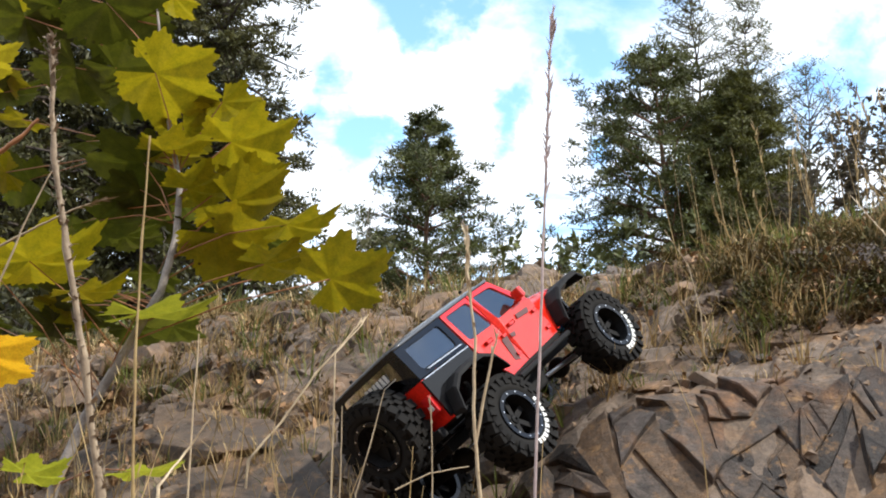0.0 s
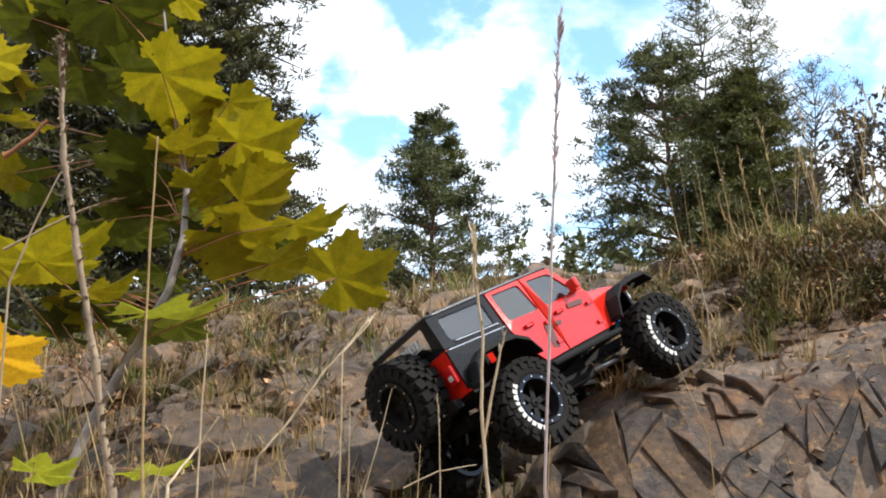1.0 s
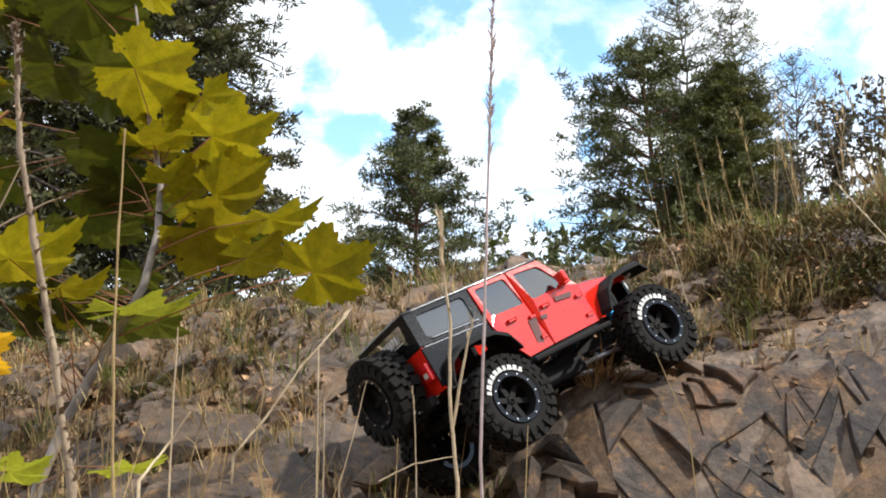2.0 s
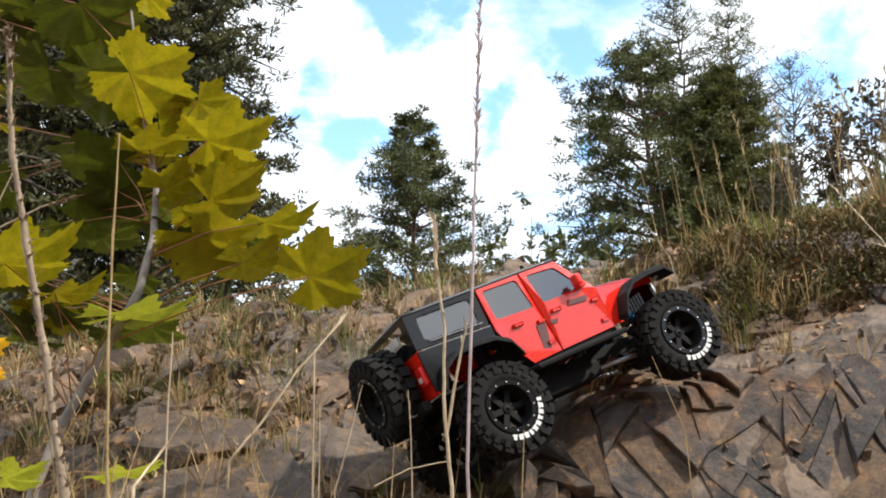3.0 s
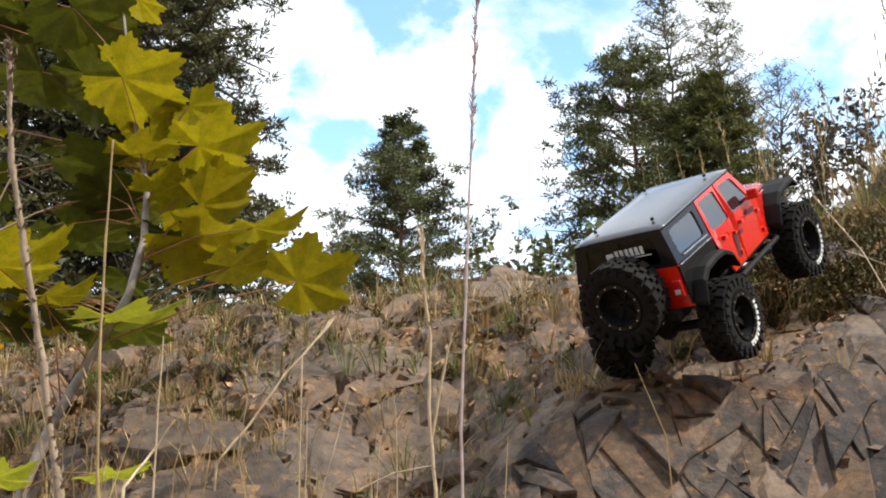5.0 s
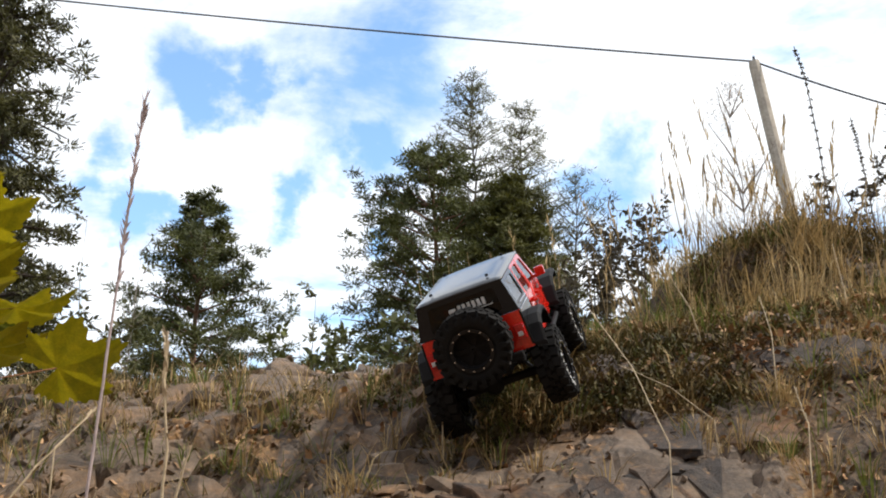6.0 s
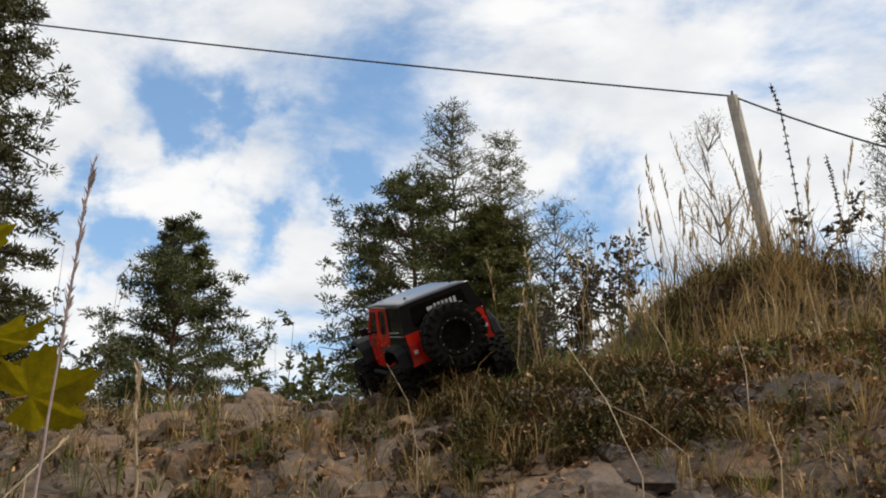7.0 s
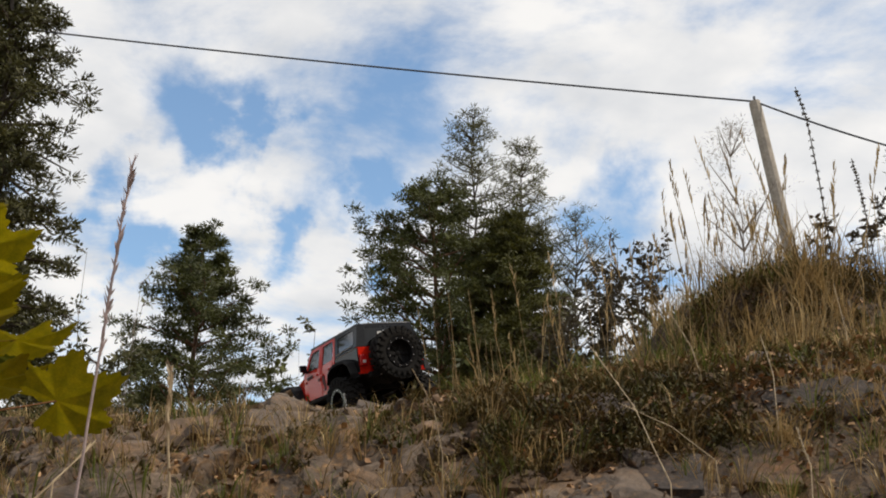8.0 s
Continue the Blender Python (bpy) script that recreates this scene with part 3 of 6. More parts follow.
def make_wheel(parent, name, x, y, z, side, letters=True):
    """Wheel with lugged tyre, rim, ring with bolts and white lettering, as children of its own empty."""
    wheel = new(name)
    wheel.empty_display_size = 0.03
    wheel.parent = parent
    wheel.matrix_basis = pose(x, y, z)
    w, r = 0.0225, TYRE_R
    bm = bmesh.new()
    prof = [(r - 0.004, -w * 0.72), (r - 0.0035, 0.0), (r - 0.004, w * 0.72), (r - 0.010, w * 0.97), (r - 0.020, w), (0.037, w * 0.9), (0.0345, w * 0.8),
            (0.0345, -w * 0.8), (0.037, -w * 0.9), (r - 0.020, -w), (r - 0.010, -w * 0.97)]
    lathe(bm, prof, 48)
    tyre = part("tyre", bm, RUBBER, wheel, "black lugged rubber crawler tyre", smooth=True)
    bm = bmesh.new()
    n = 22
    for k in range(n):
        for row, (y0, y1, da, length) in enumerate(((-w * 0.98, -w * 0.36, 0.0, 0.0068), (-w * 0.30, w * 0.02, 0.5, 0.0056), (w * 0.06, w * 0.34, 0.05, 0.0056), (w * 0.38, w * 0.98, 0.5, 0.0068))):
            a = 2 * math.pi * (k + da) / n
            m = Matrix.Rotation(-a, 4, "Y") @ Matrix.Translation((r - 0.0035, 0, 0)) @ Matrix.Rotation(radians(12 if row % 2 else -12), 4, "X")
            box(bm, -0.003, 0.0042, y0, y1, -length, length, 0.0, m)
        for s in (-1, 1):
            a = 2 * math.pi * (k + (0.5 if s > 0 else 0)) / n
            m = Matrix.Rotation(-a, 4, "Y") @ Matrix.Translation((r - 0.010, s * w * 0.97, 0))
            box(bm, -0.006, 0.005, -0.0022, 0.0022, -0.0038, 0.0038, 0.0, m)
    part("tread", bm, RUBBER, tyre)
    bm = bmesh.new()
    lathe(bm, [(0.0355, -w * 0.86), (0.0355, w * 0.86), (0.031, w * 0.86), (0.0285, w * 0.3), (0.0285, -w * 0.3), (0.031, -w * 0.86)], 40)
    rim = part("rim", bm, PLASTIC, wheel, "black wheel rim", smooth=False)
    bm = bmesh.new()
    for s in (-1, 1):
        for k in range(6):
            m = Matrix.Rotation(2 * math.pi * k / 6, 4, "Y")
            box(bm, 0.006, 0.030, s * w * 0.25 - 0.002, s * w * 0.25 + 0.002, -0.0042, 0.0042, 0.001, m)
    part("spokes", bm, PLASTIC, rim)
    bm = bmesh.new()
    lathe(bm, [(0.006, -w * 0.4), (0.006, w * 0.4), (0.002, w * 0.46), (0.002, -w * 0.46)], 12)
    part("hub", bm, PLASTIC, wheel, "black wheel hub")
    if not letters:
        bm = bmesh.new()
        lathe(bm, [(0.0300, -w * 0.2), (0.0300, w * 0.2), (0.0005, w * 0.2), (0.0005, -w * 0.2)], 24)
        part("centre_disc", bm, PLASTIC, rim)
    for s in (-1, 1):
        bm = bmesh.new()
        lathe(bm, [(0.0365, s * w * 0.92), (0.0365, s * w * 1.02), (0.030, s * w * 1.02), (0.030, s * w * 0.92)], 40)
        ring = part("rim_ring", bm, BLACK, wheel, "glossy black bead ring")
        if s == side or not letters:
            bm = bmesh.new()
            for k in range(12):
                m = Matrix.Rotation(2 * math.pi * (k + 0.5) / 12, 4, "Y") @ Matrix.Translation((0.0332, s * w * 1.04, 0)) @ Matrix.Rotation(radians(90), 4, "X")
                bmesh.ops.create_cone(bm, cap_ends=True, segments=6, radius1=0.00135, radius2=0.00115, depth=0.0016, matrix=m)
            part("bolts", bm, SILVER, ring, "small silver ring bolts")
        if s == side and letters:
            bm = bmesh.new()
            for k in range(10):
                a = radians(-52 + k * 11.6)
                wd = 0.0030 if k % 3 else 0.0022
                m = Matrix.Rotation(a, 4, "Y") @ Matrix.Translation((0.0428, s * w * 1.0, 0))
                box(bm, -0.0036, 0.0036, -0.0006, 0.0006, -wd, wd, 0.0, m)
                if k % 2:
                    box(bm, -0.0036, -0.0012, -0.0007, 0.0007, -wd - 0.0012, wd + 0.0012, 0.0, m)
            part("lettering", bm, WHITE, tyre, "white raised sidewall lettering")
    return wheel


def build_car():
    car = empty("model_crawler", label="red radio-controlled off-road crawler with black roof and big tyres", category="model car")
    half = WHEELBASE / 2
    wheels = [make_wheel(car, "wheel", sx * half, sy * TRACK, HUB, sy) for sx in (1, -1) for sy in (1, -1)]
    spare = make_wheel(car, "spare_wheel", 0, 0, 0, 1, False)
    spare.matrix_basis = pose(-0.262, 0.0, 0.152, 0, 0, 90)

    # chassis: rails, skid, axles, links, dampers
    for s in (-1, 1):
        bm = bmesh.new()
        box(bm, -0.215, 0.20, s * 0.030 - 0.004, s * 0.030 + 0.004, 0.080, 0.094, 0.001)
        part("chassis_rail", bm, PLASTIC, car, "black chassis rail")
    for x in (-0.2, -0.1, 0.06, 0.19):
        bm = bmesh.new()
        box(bm, x - 0.006, x + 0.006, -0.026, 0.026, 0.082, 0.092)
        part("cross_member", bm, PLASTIC, car)
    bm = bmesh.new()
    box(bm, -0.065, 0.055, -0.036, 0.036, 0.058, 0.082, 0.004)
    part("skid_plate", bm, PLASTIC, car, "black gearbox skid plate")
    for x, nm in ((half, "front_axle"), (-half, "rear_axle")):
        bm = bmesh.new()
        tube(bm, [(x, -0.085, HUB), (x, -0.02, HUB), (x, 0.02, HUB), (x, 0.085, HUB)], 0.0075, 10)
        bmesh.ops.create_uvsphere(bm, u_segments=14, v_segments=9, radius=0.0175, matrix=Matrix.Translation((x, 0.012, HUB)))
        part(nm, bm, PLASTIC, car, "black axle with round differential housing", smooth=True)
    for sx in (-1, 1):
        for s in (-1, 1):
            bm = bmesh.new()
            tube(bm, [(sx * 0.05, s * 0.028, 0.068), (sx * (half - 0.005), s * 0.062, 0.058)], 0.0035, 8)
            part("suspension_link", bm, STEEL, car, "thin steel suspension link")
            bm = bmesh.new()
            top, low = Vector((sx * (half - 0.035), s * 0.048, 0.140)), Vector((sx * (half - 0.002), s * 0.066, 0.066))
            tube(bm, [top, top.lerp(low, 0.5)], 0.0065, 10)
            damper = part("damper", bm, BLUE if sx > 0 else PLASTIC, car, "blue anodised damper" if sx > 0 else "black damper", smooth=False)
            bm = bmesh.new()
            tube(bm, [top.lerp(low, 0.4), low], 0.0022, 6)
            part("damper_rod", bm, STEEL, damper)
            bm = bmesh.new()
            d = (low - top).normalized()
            o1 = d.orthogonal().normalized(); o2 = d.cross(o1)
            tube(bm, [top.lerp(low, 0.12 + 0.75 * k / 60) + (o1 * math.cos(k * 0.72) + o2 * math.sin(k * 0.72)) * 0.009 for k in range(61)], 0.0011, 5)
            part("coil_spring", bm, PLASTIC, damper)
    # tub floor, inner walls, seats
    bm = bmesh.new()
    box(bm, -0.222, 0.085, -0.084, 0.084, 0.112, 0.116)
    box(bm, 0.072, 0.076, -0.080, 0.080, 0.116, 0.172)
    box(bm, -0.085, -0.081, -0.082, 0.082, 0.116, 0.150)
    part("cab_floor", bm, PLASTIC, car, "dark cab interior floor")
    for x in (-0.055, 0.0):
        for s in (-1, 1):
            bm = bmesh.new()
            box(bm, x - 0.018, x + 0.018, s * 0.037 - 0.02, s * 0.037 + 0.02, 0.118, 0.136, 0.004)
            box(bm, x - 0.024, x - 0.014, s * 0.037 - 0.019, s * 0.037 + 0.019, 0.130, 0.190, 0.004)
            part("seat", bm, PLASTIC, car, "small black moulded seat")
    bm = bmesh.new()
    bmesh.ops.create_uvsphere(bm, u_segments=8, v_segments=6, radius=0.001)
    lathe(bm, [(0.014, -0.0015), (0.014, 0.0015), (0.011, 0.0015), (0.011, -0.0015)], 24)
    bmesh.ops.transform(bm, matrix=pose(0.045, 0.037, 0.160, 0, 0, 0) @ pose(0, 0, 0, 0, -25, 90), verts=bm.verts)
    part("steering_wheel", bm, PLASTIC, car)

    # sides: doors, rear quarters, front wings
    for s in (-1, 1):
        front = [(0.073, 0.108), (0.073, 0.172), (0.040, 0.232), (-0.024, 0.235), (-0.024, 0.106)]
        rear = [(-0.0265, 0.106), (-0.0265, 0.235), (-0.100, 0.236), (-0.108, 0.165), (-0.092, 0.128), (-0.076, 0.104)]
        wf = rounded([(0.056, 0.180), (0.034, 0.224), (-0.016, 0.227), (-0.016, 0.178)], 0.006)
        wr = rounded([(-0.034, 0.178), (-0.034, 0.227), (-0.093, 0.228), (-0.098, 0.180)], 0.006)
        for nm, loop, win, hx in (("front_door", front, wf, -0.012), ("rear_door", rear, wr, -0.080)):
            door = part(nm, side_plate([loop, win], s, 0.0035), RED, car, "glossy red door with window frame")
            part("window_pane", side_plate([shrink(win, -0.001)], s, 0.0008, -0.002), GLASS, door, "clear plastic window pane").visible_shadow = False
            bm = bmesh.new()
            box(bm, hx, hx + 0.014, s * 0.0895, s * 0.0935, 0.160, 0.164, 0.001)
            part("door_handle", bm, RED, door)
            for k, z in enumerate((0.122, 0.155)):
                bm = bmesh.new()
                xh = 0.064 if nm == "front_door" else -0.034
                box(bm, xh - 0.007, xh + 0.004, s * 0.0895, s * 0.0925, z - 0.0022, z + 0.0022, 0.0006)
                part("hinge", bm, RED, door, "small raised red hinge")
        for pts, nm in (([(-0.030, 0.152), (-0.046, 0.152), (-0.052, 0.118), (-0.040, 0.114)], "scuff_mark"), ([(0.055, 0.166), (0.02, 0.168), (0.018, 0.161), (0.05, 0.158)], "scuff_mark"), ([(-0.022, 0.152), (-0.008, 0.150), (-0.012, 0.144), (-0.022, 0.146)], "scuff_mark")):
            part(nm, side_plate([pts], s, 0.0005, 0.0004), DARKMARK, car, "dark patch on the red door")
        # black rear quarter of the hard top with its window
        quarter = [(-0.1035, 0.236), (-0.222, 0.238), (-0.231, 0.182), (-0.113, 0.178)]
        wq = rounded([(-0.118, 0.226), (-0.205, 0.227), (-0.212, 0.190), (-0.124, 0.187)], 0.007)
        q = part("rear_quarter", side_plate([quarter, wq], s, 0.0035), BLACK, car, "glossy black hard top side")
        part("window_pane", side_plate([shrink(wq, -0.001)], s, 0.0008, -0.002), GLASS, q, "clear plastic rear side window").visible_shadow = False
        bm = bmesh.new()
        for a, b in (((-0.120, 0.184), (-0.206, 0.187)), ((-0.112, 0.176), (-0.226, 0.179))):
            y = s * (side_y(0.182) + 0.001)
            tube(bm, [(a[0], y, a[1]), (b[0], y, b[1])], 0.0011, 5)
        part("trim_strip", bm, SILVER, q, "thin bright trim line")
        tub = [(-0.112, 0.175), (-0.231, 0.179), (-0.232, 0.120), (-0.218, 0.118), (-0.205, 0.140), (-0.180, 0.152), (-0.140, 0.152), (-0.112, 0.135)]
        part("rear_tub_side", side_plate([tub], s, 0.0035), BLACK, car, "black rear body side")
        wing = [(0.075, 0.110), (0.075, 0.170), (0.190, 0.160), (0.190, 0.150), (0.165, 0.152), (0.130, 0.150), (0.105, 0.135), (0.095, 0.110)]
        part("front_wing", outline(bmesh.new(), [wing], lambda u, v, d: Vector((u, s * (0.088 - 0.20 * max(u - 0.075, 0) - d), v)), 0.003), RED, car, "glossy red front wing")
        # fender flares
        for x0, nm in ((half, "front_flare"), (-half, "rear_flare")):
            bm = bmesh.new()
            prof = [(-0.070, 0.118), (-0.056, 0.146), (-0.034, 0.158), (0.0, 0.1605), (0.030, 0.158), (0.052, 0.146), (0.062, 0.124)]
            if x0 > 0:
                prof = [(-0.068, 0.116), (-0.052, 0.144), (-0.032, 0.159), (0.0, 0.163), (0.030, 0.163), (0.042, 0.150)]
            n = len(prof)
            inner, outer = (0.066 if x0 > 0 else 0.086), 0.110
            rows = []
            for (u, v), nrm in zip(prof, range(n)):
                rows.append([bm.verts.new((x0 + u, s * yy, v + dz)) for yy, dz in ((inner, 0.002), (outer - 0.004, 0.0015), (outer, -0.002), (outer, -0.007), (outer - 0.003, -0.007), (inner, -0.002))])
            for a, b in zip(rows, rows[1:]):
                for k in range(6):
                    bm.faces.new((a[k], a[(k + 1) % 6], b[(k + 1) % 6], b[k]))
            bm.faces.new(rows[0]); bm.faces.new(rows[-1][::-1])
            part(nm, bm, PLASTIC, car, "matt black wheel arch flare", smooth=False)
        bm = bmesh.new()
        tube(bm, [(0.088, s * 0.080, 0.098), (0.080, s * 0.098, 0.096), (-0.078, s * 0.098, 0.096), (-0.088, s * 0.080, 0.098)], 0.0045, 8)
        for x in (-0.05, 0.0, 0.05):
            tube(bm, [(x, s * 0.098, 0.096), (x, s * 0.032, 0.088)], 0.003, 6)
        part("rock_slider", bm, PLASTIC, car, "black tube step along the sill")
        bm = bmesh.new()
        box(bm, -0.078, 0.076, s * 0.082 - 0.004, s * 0.082 + 0.004, 0.100, 0.110, 0.0015)
        part("sill", bm, PLASTIC, car)
        # mirror
        bm = bmesh.new()
        box(bm, 0.036, 0.046, min(s * 0.094, s * 0.112), max(s * 0.094, s * 0.112), 0.180, 0.197, 0.003)
        box(bm, 0.044, 0.056, min(s * 0.084, s * 0.100), max(s * 0.084, s * 0.100), 0.178, 0.184, 0.0015)
        part("mirror", bm, BLACK if s > 0 else RED, car, "door mirror on a short arm")
        # lamps
        bm = bmesh.new()
        box(bm, -0.239, -0.230, s * 0.076 - 0.0085, s * 0.076 + 0.0085, 0.134, 0.160, 0.002)
        tail = part("tail_light", bm, TAIL, car, "square red tail light")
        bm = bmesh.new()
        box(bm, -0.2405, -0.2385, s * 0.076 - 0.004, s * 0.076 + 0.004, 0.140, 0.147, 0.0005)
        part("lamp_lens", bm, LAMP, tail, "small clear lens")
        bm = bmesh.new()
        bmesh.ops.create_cone(bm, cap_ends=True, segments=18, radius1=0.0115, radius2=0.0105, depth=0.006, matrix=pose(0.1935, s * 0.044, 0.143, 0, 90, 0))
        part("headlight", bm, LAMP, car, "round clear headlight")
    # roof, with ribs
    bm = bmesh.new()
    nx, ny = 15, 11
    grid = []
    for i in range(nx):
        u = i / (nx - 1)
        x = -0.2225 + u * 0.262
        row = []
        for j in range(ny):
            v = j / (ny - 1) * 2 - 1
            y = v * 0.0755
            z = 0.2375 + 0.0065 * (1 - v ** 4) * (1 - 0.75 * abs(2 * u - 1) ** 6) + (0.0010 if 2 < i < 12 and j in (2, 4, 6, 8) else 0)
            row.append((x, y, z))
        grid.append(row)
    top = [[bm.verts.new(p) for p in row] for row in grid]
    low = [[bm.verts.new((p[0], p[1], p[2] - 0.004)) for p in row] for row in grid]
    for i in range(nx - 1):
        for j in range(ny - 1):
            bm.faces.new((top[i][j], top[i + 1][j], top[i + 1][j + 1], top[i][j + 1]))
            bm.faces.new((low[i][j], low[i][j + 1], low[i + 1][j + 1], low[i + 1][j]))
    rim = [(i, 0) for i in range(nx)] + [(nx - 1, j) for j in range(1, ny)] + [(i, ny - 1) for i in range(nx - 2, -1, -1)] + [(0, j) for j in range(ny - 2, 0, -1)]
    for a, b in zip(rim, rim[1:] + rim[:1]):
        bm.faces.new((top[a[0]][a[1]], top[b[0]][b[1]], low[b[0]][b[1]], low[a[0]][a[1]]))
    roof = part("roof", bm, ROOF, car, "dusty black hard top roof with faint ribs", smooth=True)
    for x, y in ((-0.19, 0.05), (-0.19, -0.05), (0.0, 0.055), (0.0, -0.055)):
        bm = bmesh.new()
        bmesh.ops.create_cone(bm, cap_ends=True, segments=8, radius1=0.003, radius2=0.0025, depth=0.004, matrix=Matrix.Translation((x, y, 0.2455)))
        part("body_post", bm, PLASTIC, roof)
    # rear: window wall and tailgate, leaning a little forward towards the roof
    def rear_place(u, v, d):
        return Vector((-0.231 + max(v - 0.180, 0) * 0.15 + d, u, v))

    def rear_loop(z0, z1):
        return [(-side_y(z0) + 0.001, z0), (side_y(z0) - 0.001, z0), (side_y(z1) - 0.001, z1), (-side_y(z1) + 0.001, z1)]

    win = rounded([(-0.062, 0.188), (0.062, 0.188), (0.057, 0.228), (-0.057, 0.228)], 0.006)
    back = part("rear_frame", outline(bmesh.new(), [rear_loop(0.181, 0.238), win], rear_place, 0.0035), BLACK, car, "glossy black rear window frame")
    pane = part("rear_window", outline(bmesh.new(), [shrink(win, -0.001)], lambda u, v, d: rear_place(u, v, d + 0.001), 0.0008), DARKGLASS, back, "smoked rear window")
    bm = bmesh.new()
    for k in range(6):
        y = 0.006 - k * 0.0085
        x = -0.231 + (0.213 - 0.18) * 0.15 - 0.0012
        box(bm, x, x + 0.001, y - 0.0026, y + 0.0026, 0.207, 0.219)
        if k % 2 == 0:
            box(bm, x, x + 0.001, y - 0.0036, y + 0.0036, 0.207, 0.2095)
    box(bm, x, x + 0.001, -0.050, 0.016, 0.2035, 0.2048)
    box(bm, x, x + 0.001, 0.012, 0.024, 0.209, 0.2165)
    part("lettering", bm, WHITE, pane, "white sticker lettering on the rear window")
    gate = part("tailgate", outline(bmesh.new(), [rear_loop(0.116, 0.180)], rear_place, 0.004), RED, car, "red tailgate behind the spare wheel")
    bm = bmesh.new()
    tube(bm, [(-0.231, 0, 0.150), (-0.252, 0, 0.152)], 0.012, 10)
    part("spare_carrier", bm, PLASTIC, gate)
    # bonnet, windscreen, grille, bumpers
    bm = bmesh.new()
    rows = []
    for x, hw, z in ((0.074, 0.078, 0.176), (0.110, 0.072, 0.1755), (0.150, 0.064, 0.172), (0.180, 0.058, 0.168), (0.192, 0.055, 0.160), (0.193, 0.054, 0.152)):
        rows.append([bm.verts.new((x, y, z + dz)) for y, dz in ((-hw, -0.012), (-hw, -0.003), (-hw * 0.93, 0.0), (-hw * 0.4, 0.003), (0, 0.0035), (hw * 0.4, 0.003), (hw * 0.93, 0.0), (hw, -0.003), (hw, -0.012))])
    for a, b in zip(rows, rows[1:]):
        for k in range(8):
            bm.faces.new((a[k], b[k], b[k + 1], a[k + 1]))
    bmesh.ops.solidify(bm, geom=bm.faces[:], thickness=0.002)
    part("bonnet", bm, RED, car, "glossy red bonnet", smooth=True)
    scr = [(-0.080, 0.0), (0.080, 0.0), (0.073, 0.070), (-0.073, 0.070)]
    hole = rounded([(-0.071, 0.008), (0.071, 0.008), (0.065, 0.062), (-0.065, 0.062)], 0.006)
    def scr_place(u, v, d):
        return Vector((0.074 - v * 0.50 - d, u, 0.174 + v * 0.90))
    frame_ob = part("windscreen_frame", outline(bmesh.new(), [scr, hole], scr_place, 0.0035), RED, car, "red windscreen frame")
    part("windscreen", outline(bmesh.new(), [shrink(hole, -0.001)], lambda u, v, d: scr_place(u, v, d + 0.001), 0.0008), GLASS, frame_ob, "clear plastic windscreen").visible_shadow = False
    slots = [rounded([(y - 0.0028, 0.128), (y + 0.0028, 0.128), (y + 0.0028, 0.152), (y - 0.0028, 0.152)], 0.002, 2) for y in (-0.024, -0.016, -0.008, 0.0, 0.008, 0.016, 0.024)]
    part("grille", outline(bmesh.new(), [[(-0.056, 0.116), (0.056, 0.116), (0.056, 0.160), (-0.056, 0.160)]] + slots, lambda u, v, d: Vector((0.192 - d, u, v)), 0.005), BLACK, car, "black slotted grille")
    for x0, x1, hw, z, nm in ((0.203, 0.216, 0.075, 0.104, "front_bumper"), (-0.250, -0.236, 0.070, 0.104, "rear_bumper")):
        bm = bmesh.new()
        box(bm, x0, x1, -hw, hw, z, z + 0.014, 0.003)
        for s in (-1, 1):
            box(bm, min(x0, x1 - 0.03), max(x1, x0 + 0.03), s * 0.030 - 0.004, s * 0.030 + 0.004, z, z + 0.010)
        b = part(nm, bm, PLASTIC, car, "black steel-style bumper")
        for s in (-1, 1):
            bm = bmesh.new()
            tube(bm, [(x0 - 0.001, s * 0.045, z + 0.004), (x0 - 0.008, s * 0.045, z + 0.003), (x0 - 0.008, s * 0.045, z + 0.010), (x0 - 0.001, s * 0.045, z + 0.010)], 0.0016, 6)
            part("tow_ring", bm, STEEL, b, "small bright tow shackle")
    for s in (-1, 1):
        bm = bmesh.new()
        tube(bm, [(0.186, s * 0.07, 0.150), (0.196, s * 0.084, 0.158), (0.198, s * 0.086, 0.163)], 0.0022, 6)
        bmesh.ops.create_uvsphere(bm, u_segments=8, v_segments=6, radius=0.0032, matrix=Matrix.Translation((0.199, s * 0.086, 0.1635)))
        part("indicator", bm, LAMP, car, "tiny clear indicator lamp")
    return car, wheels


CAR, CAR_WHEELS = build_car()


# ---------------- trees and bushes ----------------
def rnd(a, b):
    return random.uniform(a, b)


def unit():
    while True:
        v = Vector((rnd(-1, 1), rnd(-1, 1), rnd(-1, 1)))
        if 0.05 < v.length < 1:
            return v.normalized()


def clump(pile, centre, radius, count, length, width, lift=0.2):
    """A tuft of needles or leaves round a point."""
    for _ in range(count):
        d = unit()
        d.z += lift
        o = d * radius * rnd(0.1, 0.9)
        o.z *= 0.45
        b = centre + o
        t = b + d.normalized() * length * rnd(0.6, 1.2)
        s = d.cross(unit())
        if s.length > 0.01:
            pile.blade(b, t, width * rnd(0.7, 1.3), unit() * length * 0.12, s)


def limb(wood, start, way, length, r0, droop, steps=5, wander=0.12):
    """A bough: tapering, wandering, bending by droop. Returns its points."""
    pts, d, p = [start.copy()], way.normalized(), start.copy()
    for i in range(steps):
        d = (d + unit() * wander + Vector((0, 0, droop))).normalized()
        p = p + d * length / steps
        pts.append(p.copy())
    wood.tube(pts, [r0 * (1 - 0.85 * i / steps) for i in range(steps + 1)], 5)
    return pts


